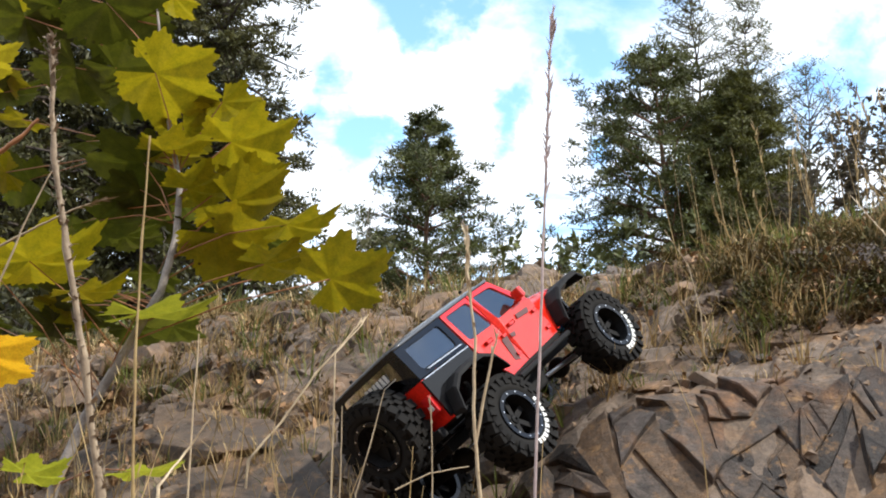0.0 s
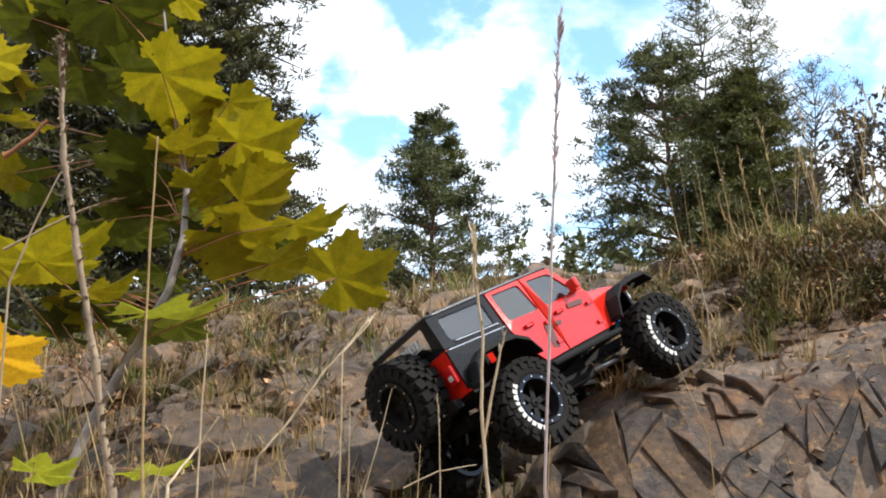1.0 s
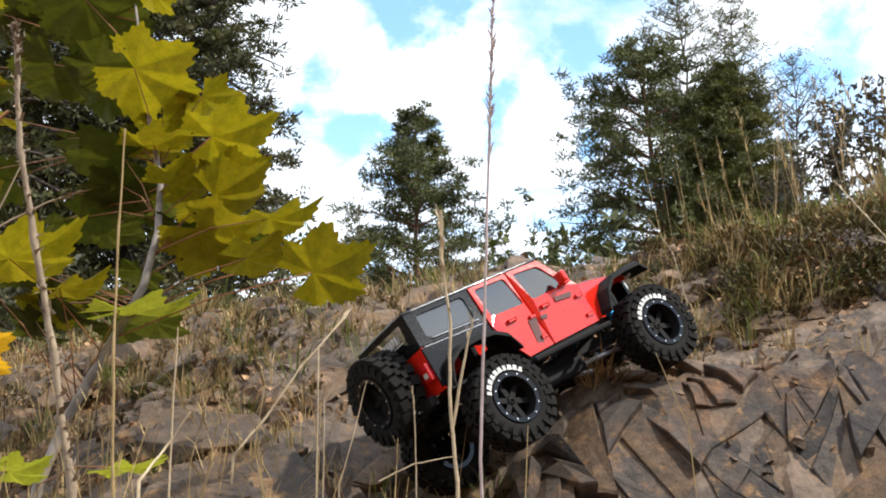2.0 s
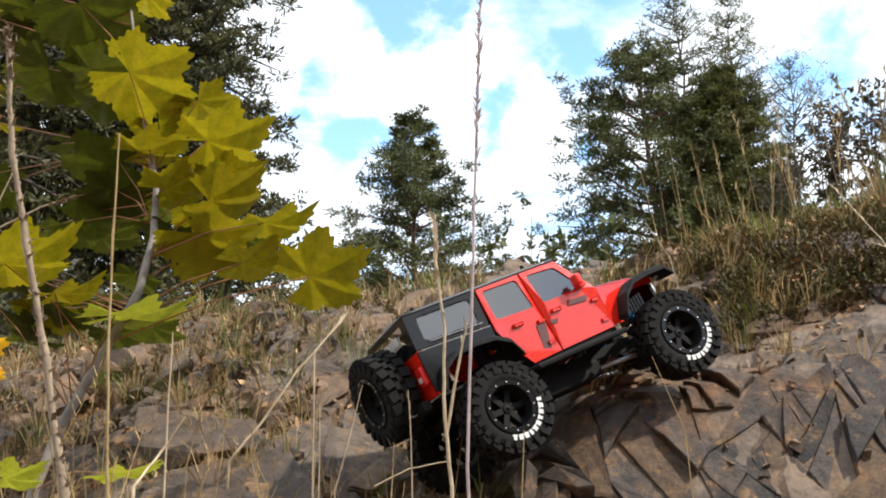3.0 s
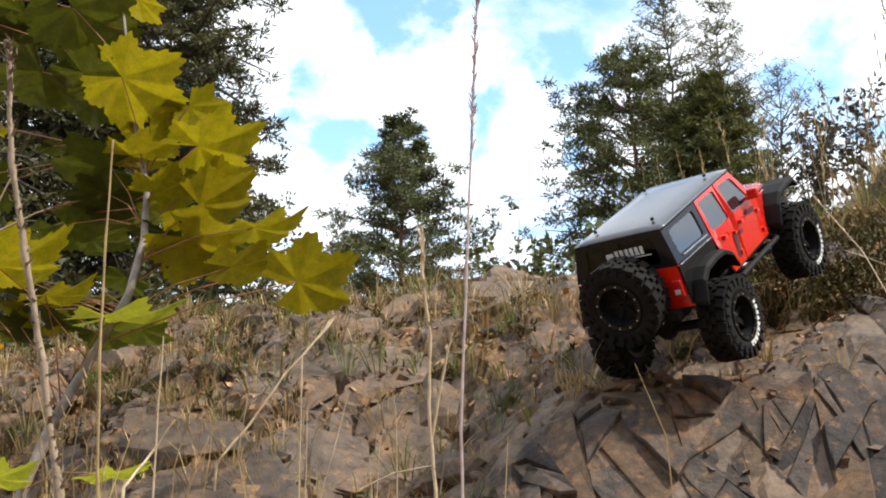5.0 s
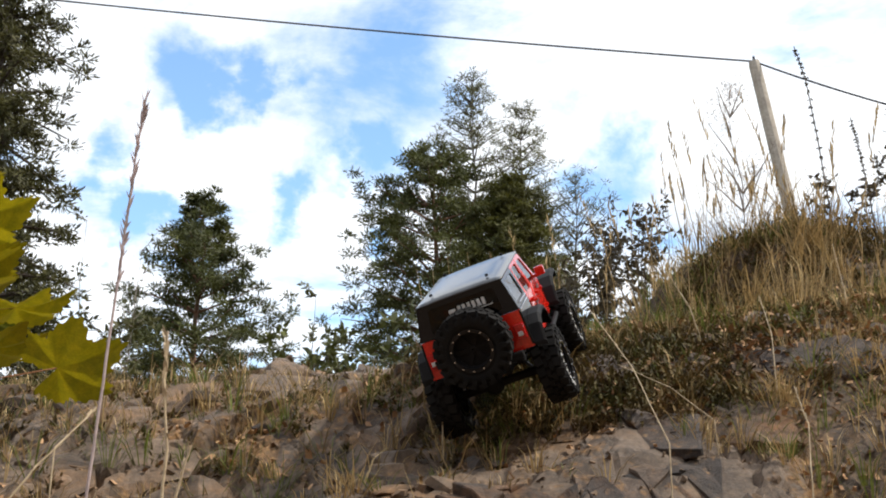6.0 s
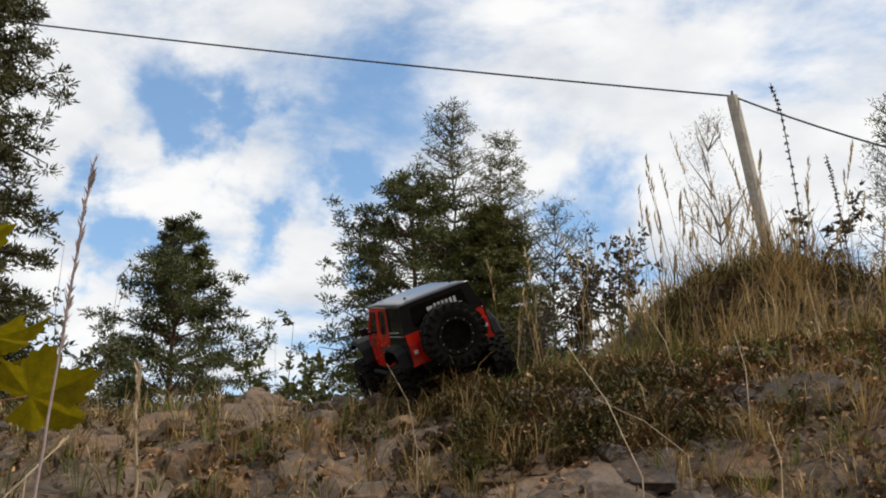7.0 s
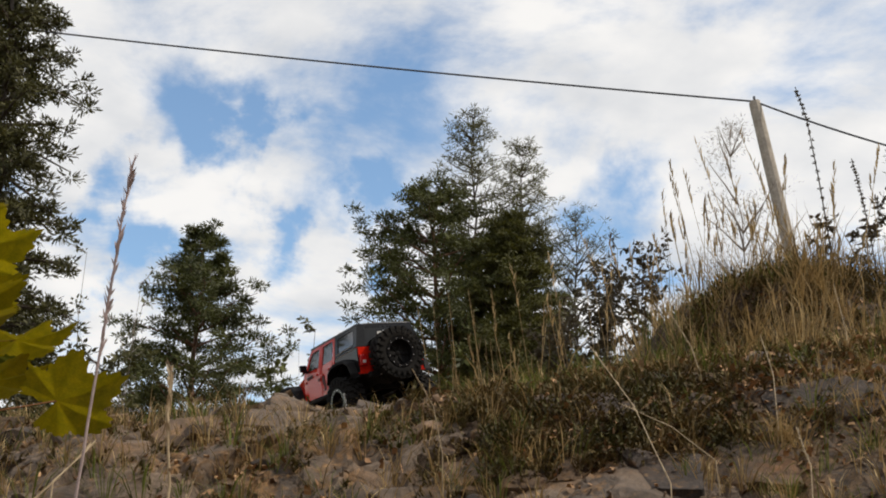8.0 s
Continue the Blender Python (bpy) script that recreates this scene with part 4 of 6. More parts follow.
def conifer(name, label, base, top, crown_low, reach, material, bark, whorls, per, droop, rise, tufts, tuft, blades, needle, bare=0.0, shape=0.75, trunk_r=0.10, group="", seed=1, open_=0.0):
    """A conifer: tapered trunk from base to top, whorls of boughs, tufts of needles along them."""
    random.seed(seed)
    tree = empty(name, *base, label=label, category="tree", group=group)
    wood, leaf = Pile(), Pile()
    b, t = Vector((0, 0, 0)), Vector(top) - Vector(base)
    h = t.length
    n = 9
    line = [b.lerp(t, i / n) + Vector((rnd(-1, 1), rnd(-1, 1), 0)) * (0.008 * h if 0 < i < n else 0) for i in range(n + 1)]
    wood.tube(line, [trunk_r * (1 - 0.92 * i / n) for i in range(n + 1)], 8)
    for w in range(whorls):
        u = (w + rnd(0.2, 0.8)) / whorls
        z = crown_low + (1 - crown_low) * u
        k = min(int(z * n), n - 1)
        start = line[k].lerp(line[k + 1], z * n - k)
        for j in range(per):
            if rnd(0, 1) < open_:
                continue
            a = 2 * math.pi * (j + rnd(0, 1)) / per + w * 1.3
            ln = reach * ((1 - u) ** shape * 0.9 + 0.12) * rnd(0.65, 1.12) * (0.8 if u < 0.12 else 1)
            way = Vector((math.cos(a), math.sin(a), rise + 0.5 * u))
            pts = limb(wood, start, way, ln, trunk_r * 0.30 * (1 - 0.7 * u) + 0.006, droop)
            count = max(2, int(tufts * min(1.0, 0.15 + ln / reach)))
            for q in range(count):
                f = bare + (1 - bare) * ((q + rnd(0.1, 0.9)) / count) ** 0.6
                i = min(int(f * 5), 4)
                off = unit() * ln * (0.15 if droop < -0.05 else 0.24) * f
                off.z *= 0.45
                c = pts[i].lerp(pts[i + 1], f * 5 - i) + off
                clump(leaf, c, tuft * (0.65 + 0.35 * (1 - u)), blades, needle[0], needle[1])
    clump(leaf, t, tuft * 0.4, blades // 2, needle[0], needle[1])
    wood.object("trunk", bark, tree)
    leaf.object("crown", material, tree)
    return tree


def bush(name, label, base, height, reach, stems, material, bark, leaves, size, group="", seed=1, category="bush", lean=0.5, twig_r=0.006):
    """A shrub or young birch: many thin stems that fork, with small leaves."""
    random.seed(seed)
    ob = empty(name, *base, label=label, category=category, group=group)
    wood, leaf = Pile(), Pile()
    for s in range(stems):
        a = rnd(0, 2 * math.pi)
        pts = limb(wood, Vector((rnd(-1, 1) * reach * 0.15, rnd(-1, 1) * reach * 0.15, -0.05)), Vector((math.cos(a) * lean, math.sin(a) * lean, 1)), height * rnd(0.6, 1.05), twig_r, 0.02, 6, 0.13)
        for p in pts[1:]:
            for _ in range(2):
                sub = limb(wood, p, unit() + Vector((0, 0, 0.5)), reach * rnd(0.25, 0.6), twig_r * 0.45, 0.0, 3, 0.25)
                for q in sub[1:]:
                    clump(leaf, q, reach * 0.10, leaves, size, size * 0.45, 0.0)
    wood.object("stem", bark, ob)
    if leaf.v:
        leaf.object("foliage", material, ob)
    return ob


PINE = "open-crowned Scots pine with dark green needle clumps"
DARK = "tall dark drooping conifer at the wood's edge"
conifer("pine_tree", PINE, (-0.158, 24.200, 0.750), (-0.370, 24.200, 8.68), 0.30, 2.75, NEEDLE, PINEBARK, 17, 7, 0.03, 0.06, 13, 0.27, 88, (0.085, 0.024), 0.26, 0.95, 0.12, "pines on the bank", 11, 0.12)
conifer("pine_tree", "broad bushy Scots pine with a reddish trunk", (3.624, 17.500, 0.800), (3.240, 17.500, 7.22), 0.32, 2.15, NEEDLE, PINEBARK, 15, 7, 0.03, 0.08, 13, 0.22, 84, (0.062, 0.019), 0.24, 0.52, 0.11, "pines on the bank", 12, 0.10)
conifer("larch_tree", "tall thin larch with airy pale green branches", (4.102, 18.400, 0.800), (4.052, 18.400, 9.20), 0.40, 1.55, LARCH, BARK, 28, 5, 0.0, 0.18, 9, 0.14, 17, (0.085, 0.013), 0.12, 0.70, 0.06, "larches on the bank", 13, 0.08)
conifer("larch_tree", "slender larch with airy pale green branches", (4.90, 18.600, 0.800), (4.944, 18.600, 8.80), 0.40, 1.30, LARCH, BARK, 26, 5, 0.0, 0.26, 9, 0.14, 17, (0.085, 0.013), 0.12, 0.62, 0.05, "larches on the bank", 20, 0.08)
conifer("spruce_tree", "dense dark olive-green young spruce", (4.250, 16.400, 0.800), (4.200, 16.400, 6.55), 0.16, 1.55, SPRUCE, BARK, 28, 8, -0.02, 0.14, 10, 0.20, 84, (0.062, 0.0175), 0.03, 0.60, 0.09, "", 14, 0.04)
conifer("larch_tree", "sparse young larch with thin airy twigs", (5.575, 18.000, 0.800), (5.667, 18.000, 7.368), 0.40, 1.35, LARCH, BARK, 16, 5, 0.02, 0.45, 9, 0.13, 12, (0.08, 0.012), 0.15, 0.5, 0.05, "larches on the bank", 15, 0.12)
conifer("conifer_tree", DARK, (-1.916, 12.000, 0.600), (-2.389, 12.0, 7.67), 0.10, 1.00, DARKTREE, BARK, 30, 6, -0.10, 0.10, 10, 0.14, 40, (0.060, 0.018), 0.05, 0.45, 0.10, "dark conifers", 23, 0.18)
conifer("conifer_tree", DARK, (-3.208, 13.000, 0.600), (-3.35, 13.0, 12.0), 0.10, 1.95, DARKTREE, BARK, 42, 8, -0.16, 0.10, 11, 0.20, 52, (0.070, 0.021), 0.0, 0.32, 0.16, "dark conifers", 16, 0.10)
conifer("conifer_tree", DARK, (-4.897, 14.500, 0.600), (-4.9, 14.5, 13.0), 0.08, 2.3, DARKTREE, BARK, 34, 8, -0.14, 0.10, 9, 0.24, 36, (0.10, 0.032), 0.0, 0.32, 0.18, "dark conifers", 17, 0.1)
conifer("conifer_tree", DARK, (-4.956, 11.500, 0.600), (-5.0, 11.5, 11.0), 0.08, 2.1, DARKTREE, BARK, 30, 8, -0.14, 0.10, 9, 0.24, 36, (0.10, 0.032), 0.0, 0.32, 0.16, "dark conifers", 18, 0.1)
conifer("conifer_tree", DARK, (-7.6, 16.0, 0.6), (-7.6, 16.0, 13.0), 0.08, 2.6, DARKTREE, BARK, 24, 7, -0.14, 0.10, 7, 0.28, 24, (0.24, 0.045), 0.0, 0.32, 0.18, "dark conifers", 19)
BARE = "bare pale birch with fine twigs"
conifer("young_birch", BARE, (3.732, 7.600, 0.850), (3.601, 7.600, 4.073), 0.30, 0.70, TWIG, TWIG, 13, 3, 0.0, 1.1, 12, 0.17, 16, (0.032, 0.0030), 0.10, 0.45, 0.012, "young birches", 32, 0.2)
conifer("young_birch", BARE, (5.619, 8.600, 0.850), (5.800, 8.600, 4.989), 0.30, 0.62, LARCH, TWIG, 26, 6, 0.0, 0.6, 9, 0.07, 8, (0.05, 0.007), 0.1, 0.5, 0.02, "young birches", 33, 0.1)
# thin birches and bushes along the skyline
bush("young_birch", "thin young birch with fine hanging twigs", (-1.704, 21.000, 0.700), 5.9, 1.0, 5, LARCH, TWIG, 5, 0.085, "young birches", 31, "tree", 0.10, 0.02)
bush("young_birch", "small birch sapling on the skyline", (0.905, 10.000, 0.750), 2.25, 0.32, 3, LARCH, BARK, 6, 0.05, "young birches", 34, "tree", 0.06, 0.012)
for k, (bx, by, hh, rr, sd) in enumerate(((1.096, 9.000) + (1.75, 0.42, 41), (0.967, 9.600) + (1.55, 0.40, 42), (0.564, 10.000) + (1.75, 0.45, 43), (1.254, 8.000) + (1.7, 0.5, 44), (0.369, 12.000) + (1.9, 0.5, 45))):
    bush("bush", "small dark green bush on the skyline", (bx, by, 0.7), hh, rr, 9, NEEDLE, BARK, 8, 0.07, "skyline bushes", sd, "bush", 0.3, 0.010)
for k, (bx, by, bz, hh, rr, sd) in enumerate(((1.799, 5.200, 1.886) + (0.34, 0.20, 46), (1.918, 5.000, 1.839) + (0.36, 0.20, 47), (1.638, 5.400, 1.763) + (0.22, 0.2, 48), (2.528, 4.400, 1.763) + (0.40, 0.16, 49))):
    bush("bush", "leggy autumn bush with small dark leaves", (bx, by, bz - 0.25), hh + 0.25, rr, 8, BUSH, BARK, 4, 0.030, "autumn bushes", sd, "bush", 0.28, 0.004)
for k, (bx, by, hh, rr, sd) in enumerate(((-1.800, 8.500) + (1.25, 0.6, 51), (-1.318, 9.000) + (1.6, 0.6, 52), (-2.179, 8.000) + (1.4, 0.7, 53), (-2.533, 7.500) + (1.6, 0.7, 54), (-3.162, 7.500) + (1.8, 0.8, 55), (-1.970, 11.000) + (3.0, 0.9, 56), (-1.252, 11.000) + (2.6, 0.8, 57))):
    bush("bush", "dark green undergrowth below the conifers", (bx, by, 0.45), hh, rr, 14, DARKTREE, BARK, 13, 0.065, "undergrowth", sd, "bush", 0.4, 0.010)


# ---------------- post and wire ----------------
def build_post():
    top, foot = Vector((4.751, 9.500, 5.307)), Vector((4.978, 9.500, 3.978))
    d = (top - foot)
    base = foot - d * 0.9
    post = empty("leaning_post", *base, label="leaning weathered wooden post that carries a wire", category="post")
    bm = bmesh.new()
    tube(bm, [(0, 0, 0), (top - base) * 0.5, (top - base) * 0.985, (top - base)], [0.066, 0.060, 0.054, 0.048], 10)
    part("pole", bm, POSTWOOD, post)
    bm = bmesh.new()
    tube(bm, [(top - base) + Vector((0, 0, -0.02)), (top - base) + Vector((0, 0, 0.05))], 0.012, 8)
    part("insulator", bm, WIRE, post, "small dark insulator")
    wires = ((Vector((-4.855, 13.000, 7.104)), top), (top, Vector((6.383, 8.000, 4.073))))
    for a, b in wires:
        bm = bmesh.new()
        pts = [a.lerp(b, i / 24) - Vector((0, 0, 0.06 * 4 * (i / 24) * (1 - i / 24))) for i in range(25)]
        tube(bm, pts, 0.009, 6)
        tagged(bm_ob("wire", bm, WIRE), "thin dark wire strung from the leaning post", "wire", "wires")


build_post()


# ---------------- rocks, turf and litter on the slope ----------------
def rock_mesh(seed, sx, sy, sz):
    """An angular broken block: a cut convex lump."""
    r = random.Random(seed)
    bm = bmesh.new()
    bmesh.ops.create_cube(bm, size=2)
    for _ in range(7):
        n = Vector((r.uniform(-1, 1), r.uniform(-1, 1), r.uniform(-0.7, 1))).normalized()
        cut = bmesh.ops.bisect_plane(bm, geom=bm.verts[:] + bm.edges[:] + bm.faces[:], plane_co=n * r.uniform(0.70, 1.0), plane_no=n, clear_outer=True)
        edges = [e for e in cut["geom_cut"] if isinstance(e, bmesh.types.BMEdge)]
        if edges:
            bmesh.ops.contextual_create(bm, geom=edges)
    bmesh.ops.bevel(bm, geom=bm.edges[:], offset=0.035, segments=1, affect="EDGES")
    for v in bm.verts:
        v.co += Vector((r.uniform(-1, 1), r.uniform(-1, 1), r.uniform(-1, 1))) * 0.025
        v.co = Vector((v.co.x * sx, v.co.y * sy, v.co.z * sz))
    bmesh.ops.recalc_face_normals(bm, faces=bm.faces)
    me = bpy.data.meshes.new("rock")
    bm.to_mesh(me)
    bm.free()
    me.materials.append(STONE)
    return me


def slope_normal(x, y):
    e = 0.03
    gx = float(slope_height(x + e, y) - slope_height(x - e, y)) / (2 * e)
    gy = float(slope_height(x, y + e) - slope_height(x, y - e)) / (2 * e)
    return Vector((-gx, -gy, 1)).normalized()


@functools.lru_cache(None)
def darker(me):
    """The same block in the darker rock tone of the ledge."""
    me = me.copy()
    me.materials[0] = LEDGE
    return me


def lay_rock(me, x, y, size, turn, sink=0.3, tip=(0, 0), label="angular brown rock bedded in the slope"):
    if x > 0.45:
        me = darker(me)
    ob = new("rock", me)
    n = slope_normal(x, y)
    q = n.to_track_quat("Z", "Y").to_matrix().to_4x4()
    z = float(slope_height(x, y))
    ob.matrix_basis = Matrix.Translation((x, y, z + size * (0.09 - sink))) @ q @ pose(0, 0, 0, tip[0], tip[1], turn) @ Matrix.Scale(size, 4)
    return tagged(ob, label, "rock", "rocks on the slope")


def build_rocks():
    random.seed(5)
    kinds = [rock_mesh(100 + k, *s) for k, s in enumerate(((0.6, 0.42, 0.25), (0.55, 0.5, 0.2), (0.7, 0.35, 0.3), (0.5, 0.45, 0.4), (0.65, 0.5, 0.16), (0.45, 0.4, 0.35)))]
    big = [rock_mesh(200 + k, *s) for k, s in enumerate(((0.66, 0.54, 0.15), (0.6, 0.64, 0.14), (0.74, 0.5, 0.17), (0.55, 0.66, 0.13)))]
    # slabs at the crest and left bank
    for x, y, s, turn in ((0.20, 2.36, 0.13, 20), (0.02, 2.38, 0.12, 40), (-0.14, 2.36, 0.12, 10),
                          (-0.30, 1.74, 0.22, 35), (-0.46, 1.82, 0.13, 10), (-0.15, 1.90, 0.13, -20), (0.42, 2.02, 0.12, 15), (0.92, 2.14, 0.12, 15), (0.62, 2.06, 0.14, 30), (0.78, 1.97, 0.13, -10),
                          (-0.22, 2.10, 0.15, 15), (-0.05, 2.16, 0.14, -12), (-0.40, 2.08, 0.14, 25), (-0.12, 2.28, 0.15, 5), (-0.34, 1.95, 0.16, -5), (-0.52, 2.0, 0.12, 30),
                          (-0.02, 2.02, 0.12, 40), (-0.60, 1.72, 0.14, 0), (0.10, 2.52, 0.16, 10), (0.30, 2.58, 0.17, -8), (0.0, 2.62, 0.14, 20),
                          (1.02, 2.36, 0.16, 12), (1.22, 2.30, 0.13, -15), (0.86, 2.30, 0.12, 30), (1.10, 2.60, 0.14, 5), (1.36, 2.52, 0.13, 20), (0.74, 2.20, 0.13, 0), (1.18, 2.08, 0.15, 18), (0.95, 1.98, 0.14, -8)):
        lay_rock(random.choice(big), x, y, s, turn, 0.16, (rnd(-4, 12), rnd(-8, 8)), "flat slab of brown slate set in the bank")
    n = 0
    while n < 290:
        x, y = rnd(-0.95, 1.45), rnd(1.45, 2.95)
        if soil_cover(x, y) > rnd(0.35, 1.0) or (x > 0.08 and -0.36 < y - 1.80 - 0.1 * x < 0.03):
            continue
        s = 0.022 + 0.07 * rnd(0, 1) ** 2.6
        lay_rock(random.choice(kinds), x, y, s, rnd(0, 360), rnd(0.0, 0.22), (rnd(-20, 25), rnd(-22, 22)))
        n += 1


def clip_half(poly, px, py, nx, ny):
    """Keep the part of a polygon on the near side of a line."""
    out = []
    for (ax, ay), (bx, by) in zip(poly, poly[1:] + poly[:1]):
        da, db = (ax - px) * nx + (ay - py) * ny, (bx - px) * nx + (by - py) * ny
        if da <= 0:
            out.append((ax, ay))
        if (da < 0) != (db < 0):
            t = da / (da - db)
            out.append((ax + (bx - ax) * t, ay + (by - ay) * t))
    return out


def area(poly):
    return abs(sum(a[0] * b[1] - b[0] * a[1] for a, b in zip(poly, poly[1:] + poly[:1]))) / 2


def build_ledge():
    """The broken rock face below the ledge: a slab split again and again along slanting joints, each shard a piece of its own."""
    r = random.Random(44)
    ledge = empty("rock_ledge", 0.5, 1.85, 0.45, label="bare ledge of cracked brown and ochre slate on the slope", category="rock")
    base = ledge.matrix_basis.translation
    joints = (56, 52, 60, -24, -34, 92, 10)
    shards = []

    def split(poly, h, tu, tv, level):
        size = area(poly)
        if size < 0.00025:
            return
        if level > 2 and (size < 0.0009 or size < 0.009 * r.random() ** 1.7):
            shards.append((poly, h, tu, tv))
            return
        a = radians(r.choice(joints) + r.gauss(0, 9))
        nx, ny = -math.sin(a), math.cos(a)
        along = [p[0] * nx + p[1] * ny for p in poly]
        f = min(along) + (max(along) - min(along)) * r.uniform(0.3, 0.7)
        px, py = nx * f, ny * f
        for sgn in (1, -1):
            half = clip_half(poly, px, py, nx * sgn, ny * sgn)
            if len(half) > 2:
                split(half, h + r.gauss(0, 0.0085) / (1 + 0.3 * level), tu + r.gauss(0, 0.06), tv + r.gauss(0, 0.06), level + 1)

    split([(0.085, -0.012), (0.90, -0.012), (0.98, 0.10), (0.94, 0.34), (0.085, 0.34)], 0.004, 0.0, 0.05, 0)

    def surface(u, v, lift):
        y = 1.80 + 0.10 * u - v
        e = 0.04
        z = float(slope_height(u, y))
        gx = (float(slope_height(u + e, y)) - float(slope_height(u - e, y))) / (2 * e)
        gy = (float(slope_height(u, y + e)) - float(slope_height(u, y - e))) / (2 * e)
        return Vector((u, y, z)) + Vector((-gx, -gy, 1)).normalized() * lift

    for flat, h0, tu, tv in shards:
        cu, cv = sum(p[0] for p in flat) / len(flat), sum(p[1] for p in flat) / len(flat)
        rim = []
        for (ua, va), (ub, vb) in zip(flat, flat[1:] + flat[:1]):
            rim.append((ua, va))
            ln = math.hypot(ub - ua, vb - va)
            if ln > 0.025:
                t, w = r.uniform(0.3, 0.7), r.uniform(-0.05, 0.05) * ln
                rim.append((ua + (ub - ua) * t - (vb - va) / ln * w, va + (vb - va) * t + (ub - ua) / ln * w))
        n = len(rim)
        h0 = h0 - 0.02 * max(0.0, min(1.0, (cu - 0.72) / 0.2)) - (0.022 if r.random() < 0.06 else 0)
        size = max(math.hypot(u - cu, v - cv) for u, v in rim) + 1e-4

        def high(u, v):
            return h0 + max(-0.025, min(0.025, tu * (u - cu) + tv * (v - cv)))

        def drawn(d):
            return [(cu + (u - cu) * (1 - d / size), cv + (v - cv) * (1 - d / size)) for u, v in rim]

        vs = [surface(u, v, -0.055) for u, v in rim]
        vs += [surface(u, v, high(u, v) - r.uniform(0.0006, 0.0035)) for u, v in drawn(0.0003)]
        vs += [surface(u, v, high(u, v) + r.uniform(-0.001, 0.001)) for u, v in drawn(r.uniform(0.002, 0.006))]
        vs.append(surface(cu, cv, high(cu, cv) + r.uniform(-0.002, 0.002)))
        fs = [(k, (k + 1) % n, n + (k + 1) % n, n + k) for k in range(n)] + [(n + k, n + (k + 1) % n, 2 * n + (k + 1) % n, 2 * n + k) for k in range(n)]
        fs += [(2 * n + k, 2 * n + (k + 1) % n, 3 * n) for k in range(n)]
        mid = surface(cu, cv, 0)
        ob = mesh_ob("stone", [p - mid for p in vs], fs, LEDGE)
        ob.parent = ledge
        ob.matrix_basis = Matrix.Translation(mid - base)


def build_turf():
    """Dry and green grass, heather, litter: each one object."""
    random.seed(8)
    straw, green, heath, litter, chips = Pile(), Pile(), Pile(), Pile(), Pile()

    def tuft(pile, x, y, n, h, w, spread=0.5, lean=(0, 0)):
        z = ground_z(x, y)
        if 0.05 < x < 0.72 and y > 2.45:              # the worn track over the crest
            n, h = n // 3 + 1, min(h, 0.035)
        for _ in range(n):
            a, r = rnd(0, 2 * math.pi), rnd(0, 1) ** 0.6
            b = Vector((x + math.cos(a) * r * 0.022, y + math.sin(a) * r * 0.022, z - 0.008))
            hh = h * rnd(0.45, 1.1)
            t = b + Vector((math.cos(a) * spread * r * hh + lean[0] * hh, math.sin(a) * spread * r * hh + lean[1] * hh, hh * (1 - 0.35 * spread * r)))
            pile.blade(b, t, w * rnd(0.6, 1.3), Vector((0, 0, hh * 0.12)) - Vector((math.cos(a), math.sin(a), 0)) * hh * 0.08)

    def soil(x, y):
        return soil_cover(x, y)

    n = 0
    while n < 1900:                                   # loose tufts over the bank
        x, y = rnd(-1.1, 1.7), rnd(1.5, 3.2)
        if soil(x, y) < rnd(0.10, 0.55) or (x > 0.7 and 2.1 < y < 2.9 and rnd(0, 1) < 0.65) or soft_noise(np.array([x]), np.array([y]), 0.13, 15)[0] < 0.30:
            continue
        tuft(straw if rnd(0, 1) < 0.70 else green, x, y, random.randint(10, 28), rnd(0.03, 0.11), 0.0019, 1.1)
        n += 1
    for _ in range(210):                             # turf of the upper right bank
        x, y = rnd(0.55, 1.9), rnd(2.25, 3.3)
        tuft(green if rnd(0, 1) < 0.40 else straw, x, y, random.randint(6, 18), rnd(0.03, 0.10), 0.003, 1.0)
    for _ in range(120):                             # greener grass below the crest
        tuft(green, rnd(0.75, 1.35), rnd(2.55, 3.1), random.randint(10, 20), rnd(0.04, 0.11), 0.0022, 1.0)
    for _ in range(360):                             # grass along the crest
        x = rnd(-0.9, 1.3)
        y = rnd(2.75, 3.3)
        right = max(0.0, min(1.0, (x - 0.2) / 0.6))
        tuft(straw if rnd(0, 1) < 0.65 else green, x, y, random.randint(8, 16), rnd(0.04, 0.09) + 0.08 * right, 0.003, 0.6)
    for _ in range(80):                              # tall dry grass on the mound
        x, y = random.gauss(1.62, 0.30), random.gauss(3.1, 0.22)
        tuft(straw, x, y, random.randint(10, 18), rnd(0.10, 0.24), 0.0034, 0.95, (rnd(-0.4, 0.2), -0.15))
    for _ in range(60):                              # hanging straw on its near side
        x, y = rnd(1.30, 2.1), rnd(2.62, 2.9)
        tuft(straw, x, y, random.randint(10, 16), rnd(0.08, 0.19), 0.0034, 0.9, (rnd(-0.4, 0.3), -0.45))
    for _ in range(70):                              # long dry stems before the mound
        tuft(straw, rnd(1.30, 2.05), rnd(2.40, 2.85), random.randint(4, 9), rnd(0.14, 0.30), 0.0020, 0.5, (rnd(-0.25, 0.25), -0.1))
    for _ in range(80):                              # thin panicles against the sky
        x, y = random.gauss(1.45, 0.33), random.gauss(3.15, 0.2)
        z = ground_z(x, y)
        h = rnd(0.16, 0.46)
        b, t = Vector((x, y, z)), Vector((x - rnd(-0.25, 0.45) * h, y - 0.1 * h, z + h))
        straw.tube([b, b.lerp(t, 0.6), t], [0.0009, 0.0007, 0.0004], 4)
        for k in range(9):
            p = b.lerp(t, 0.74 + 0.26 * k / 9)
            straw.blade(p, p + Vector((rnd(-0.01, 0.01), rnd(-0.01, 0.01), 0.026)), 0.005)
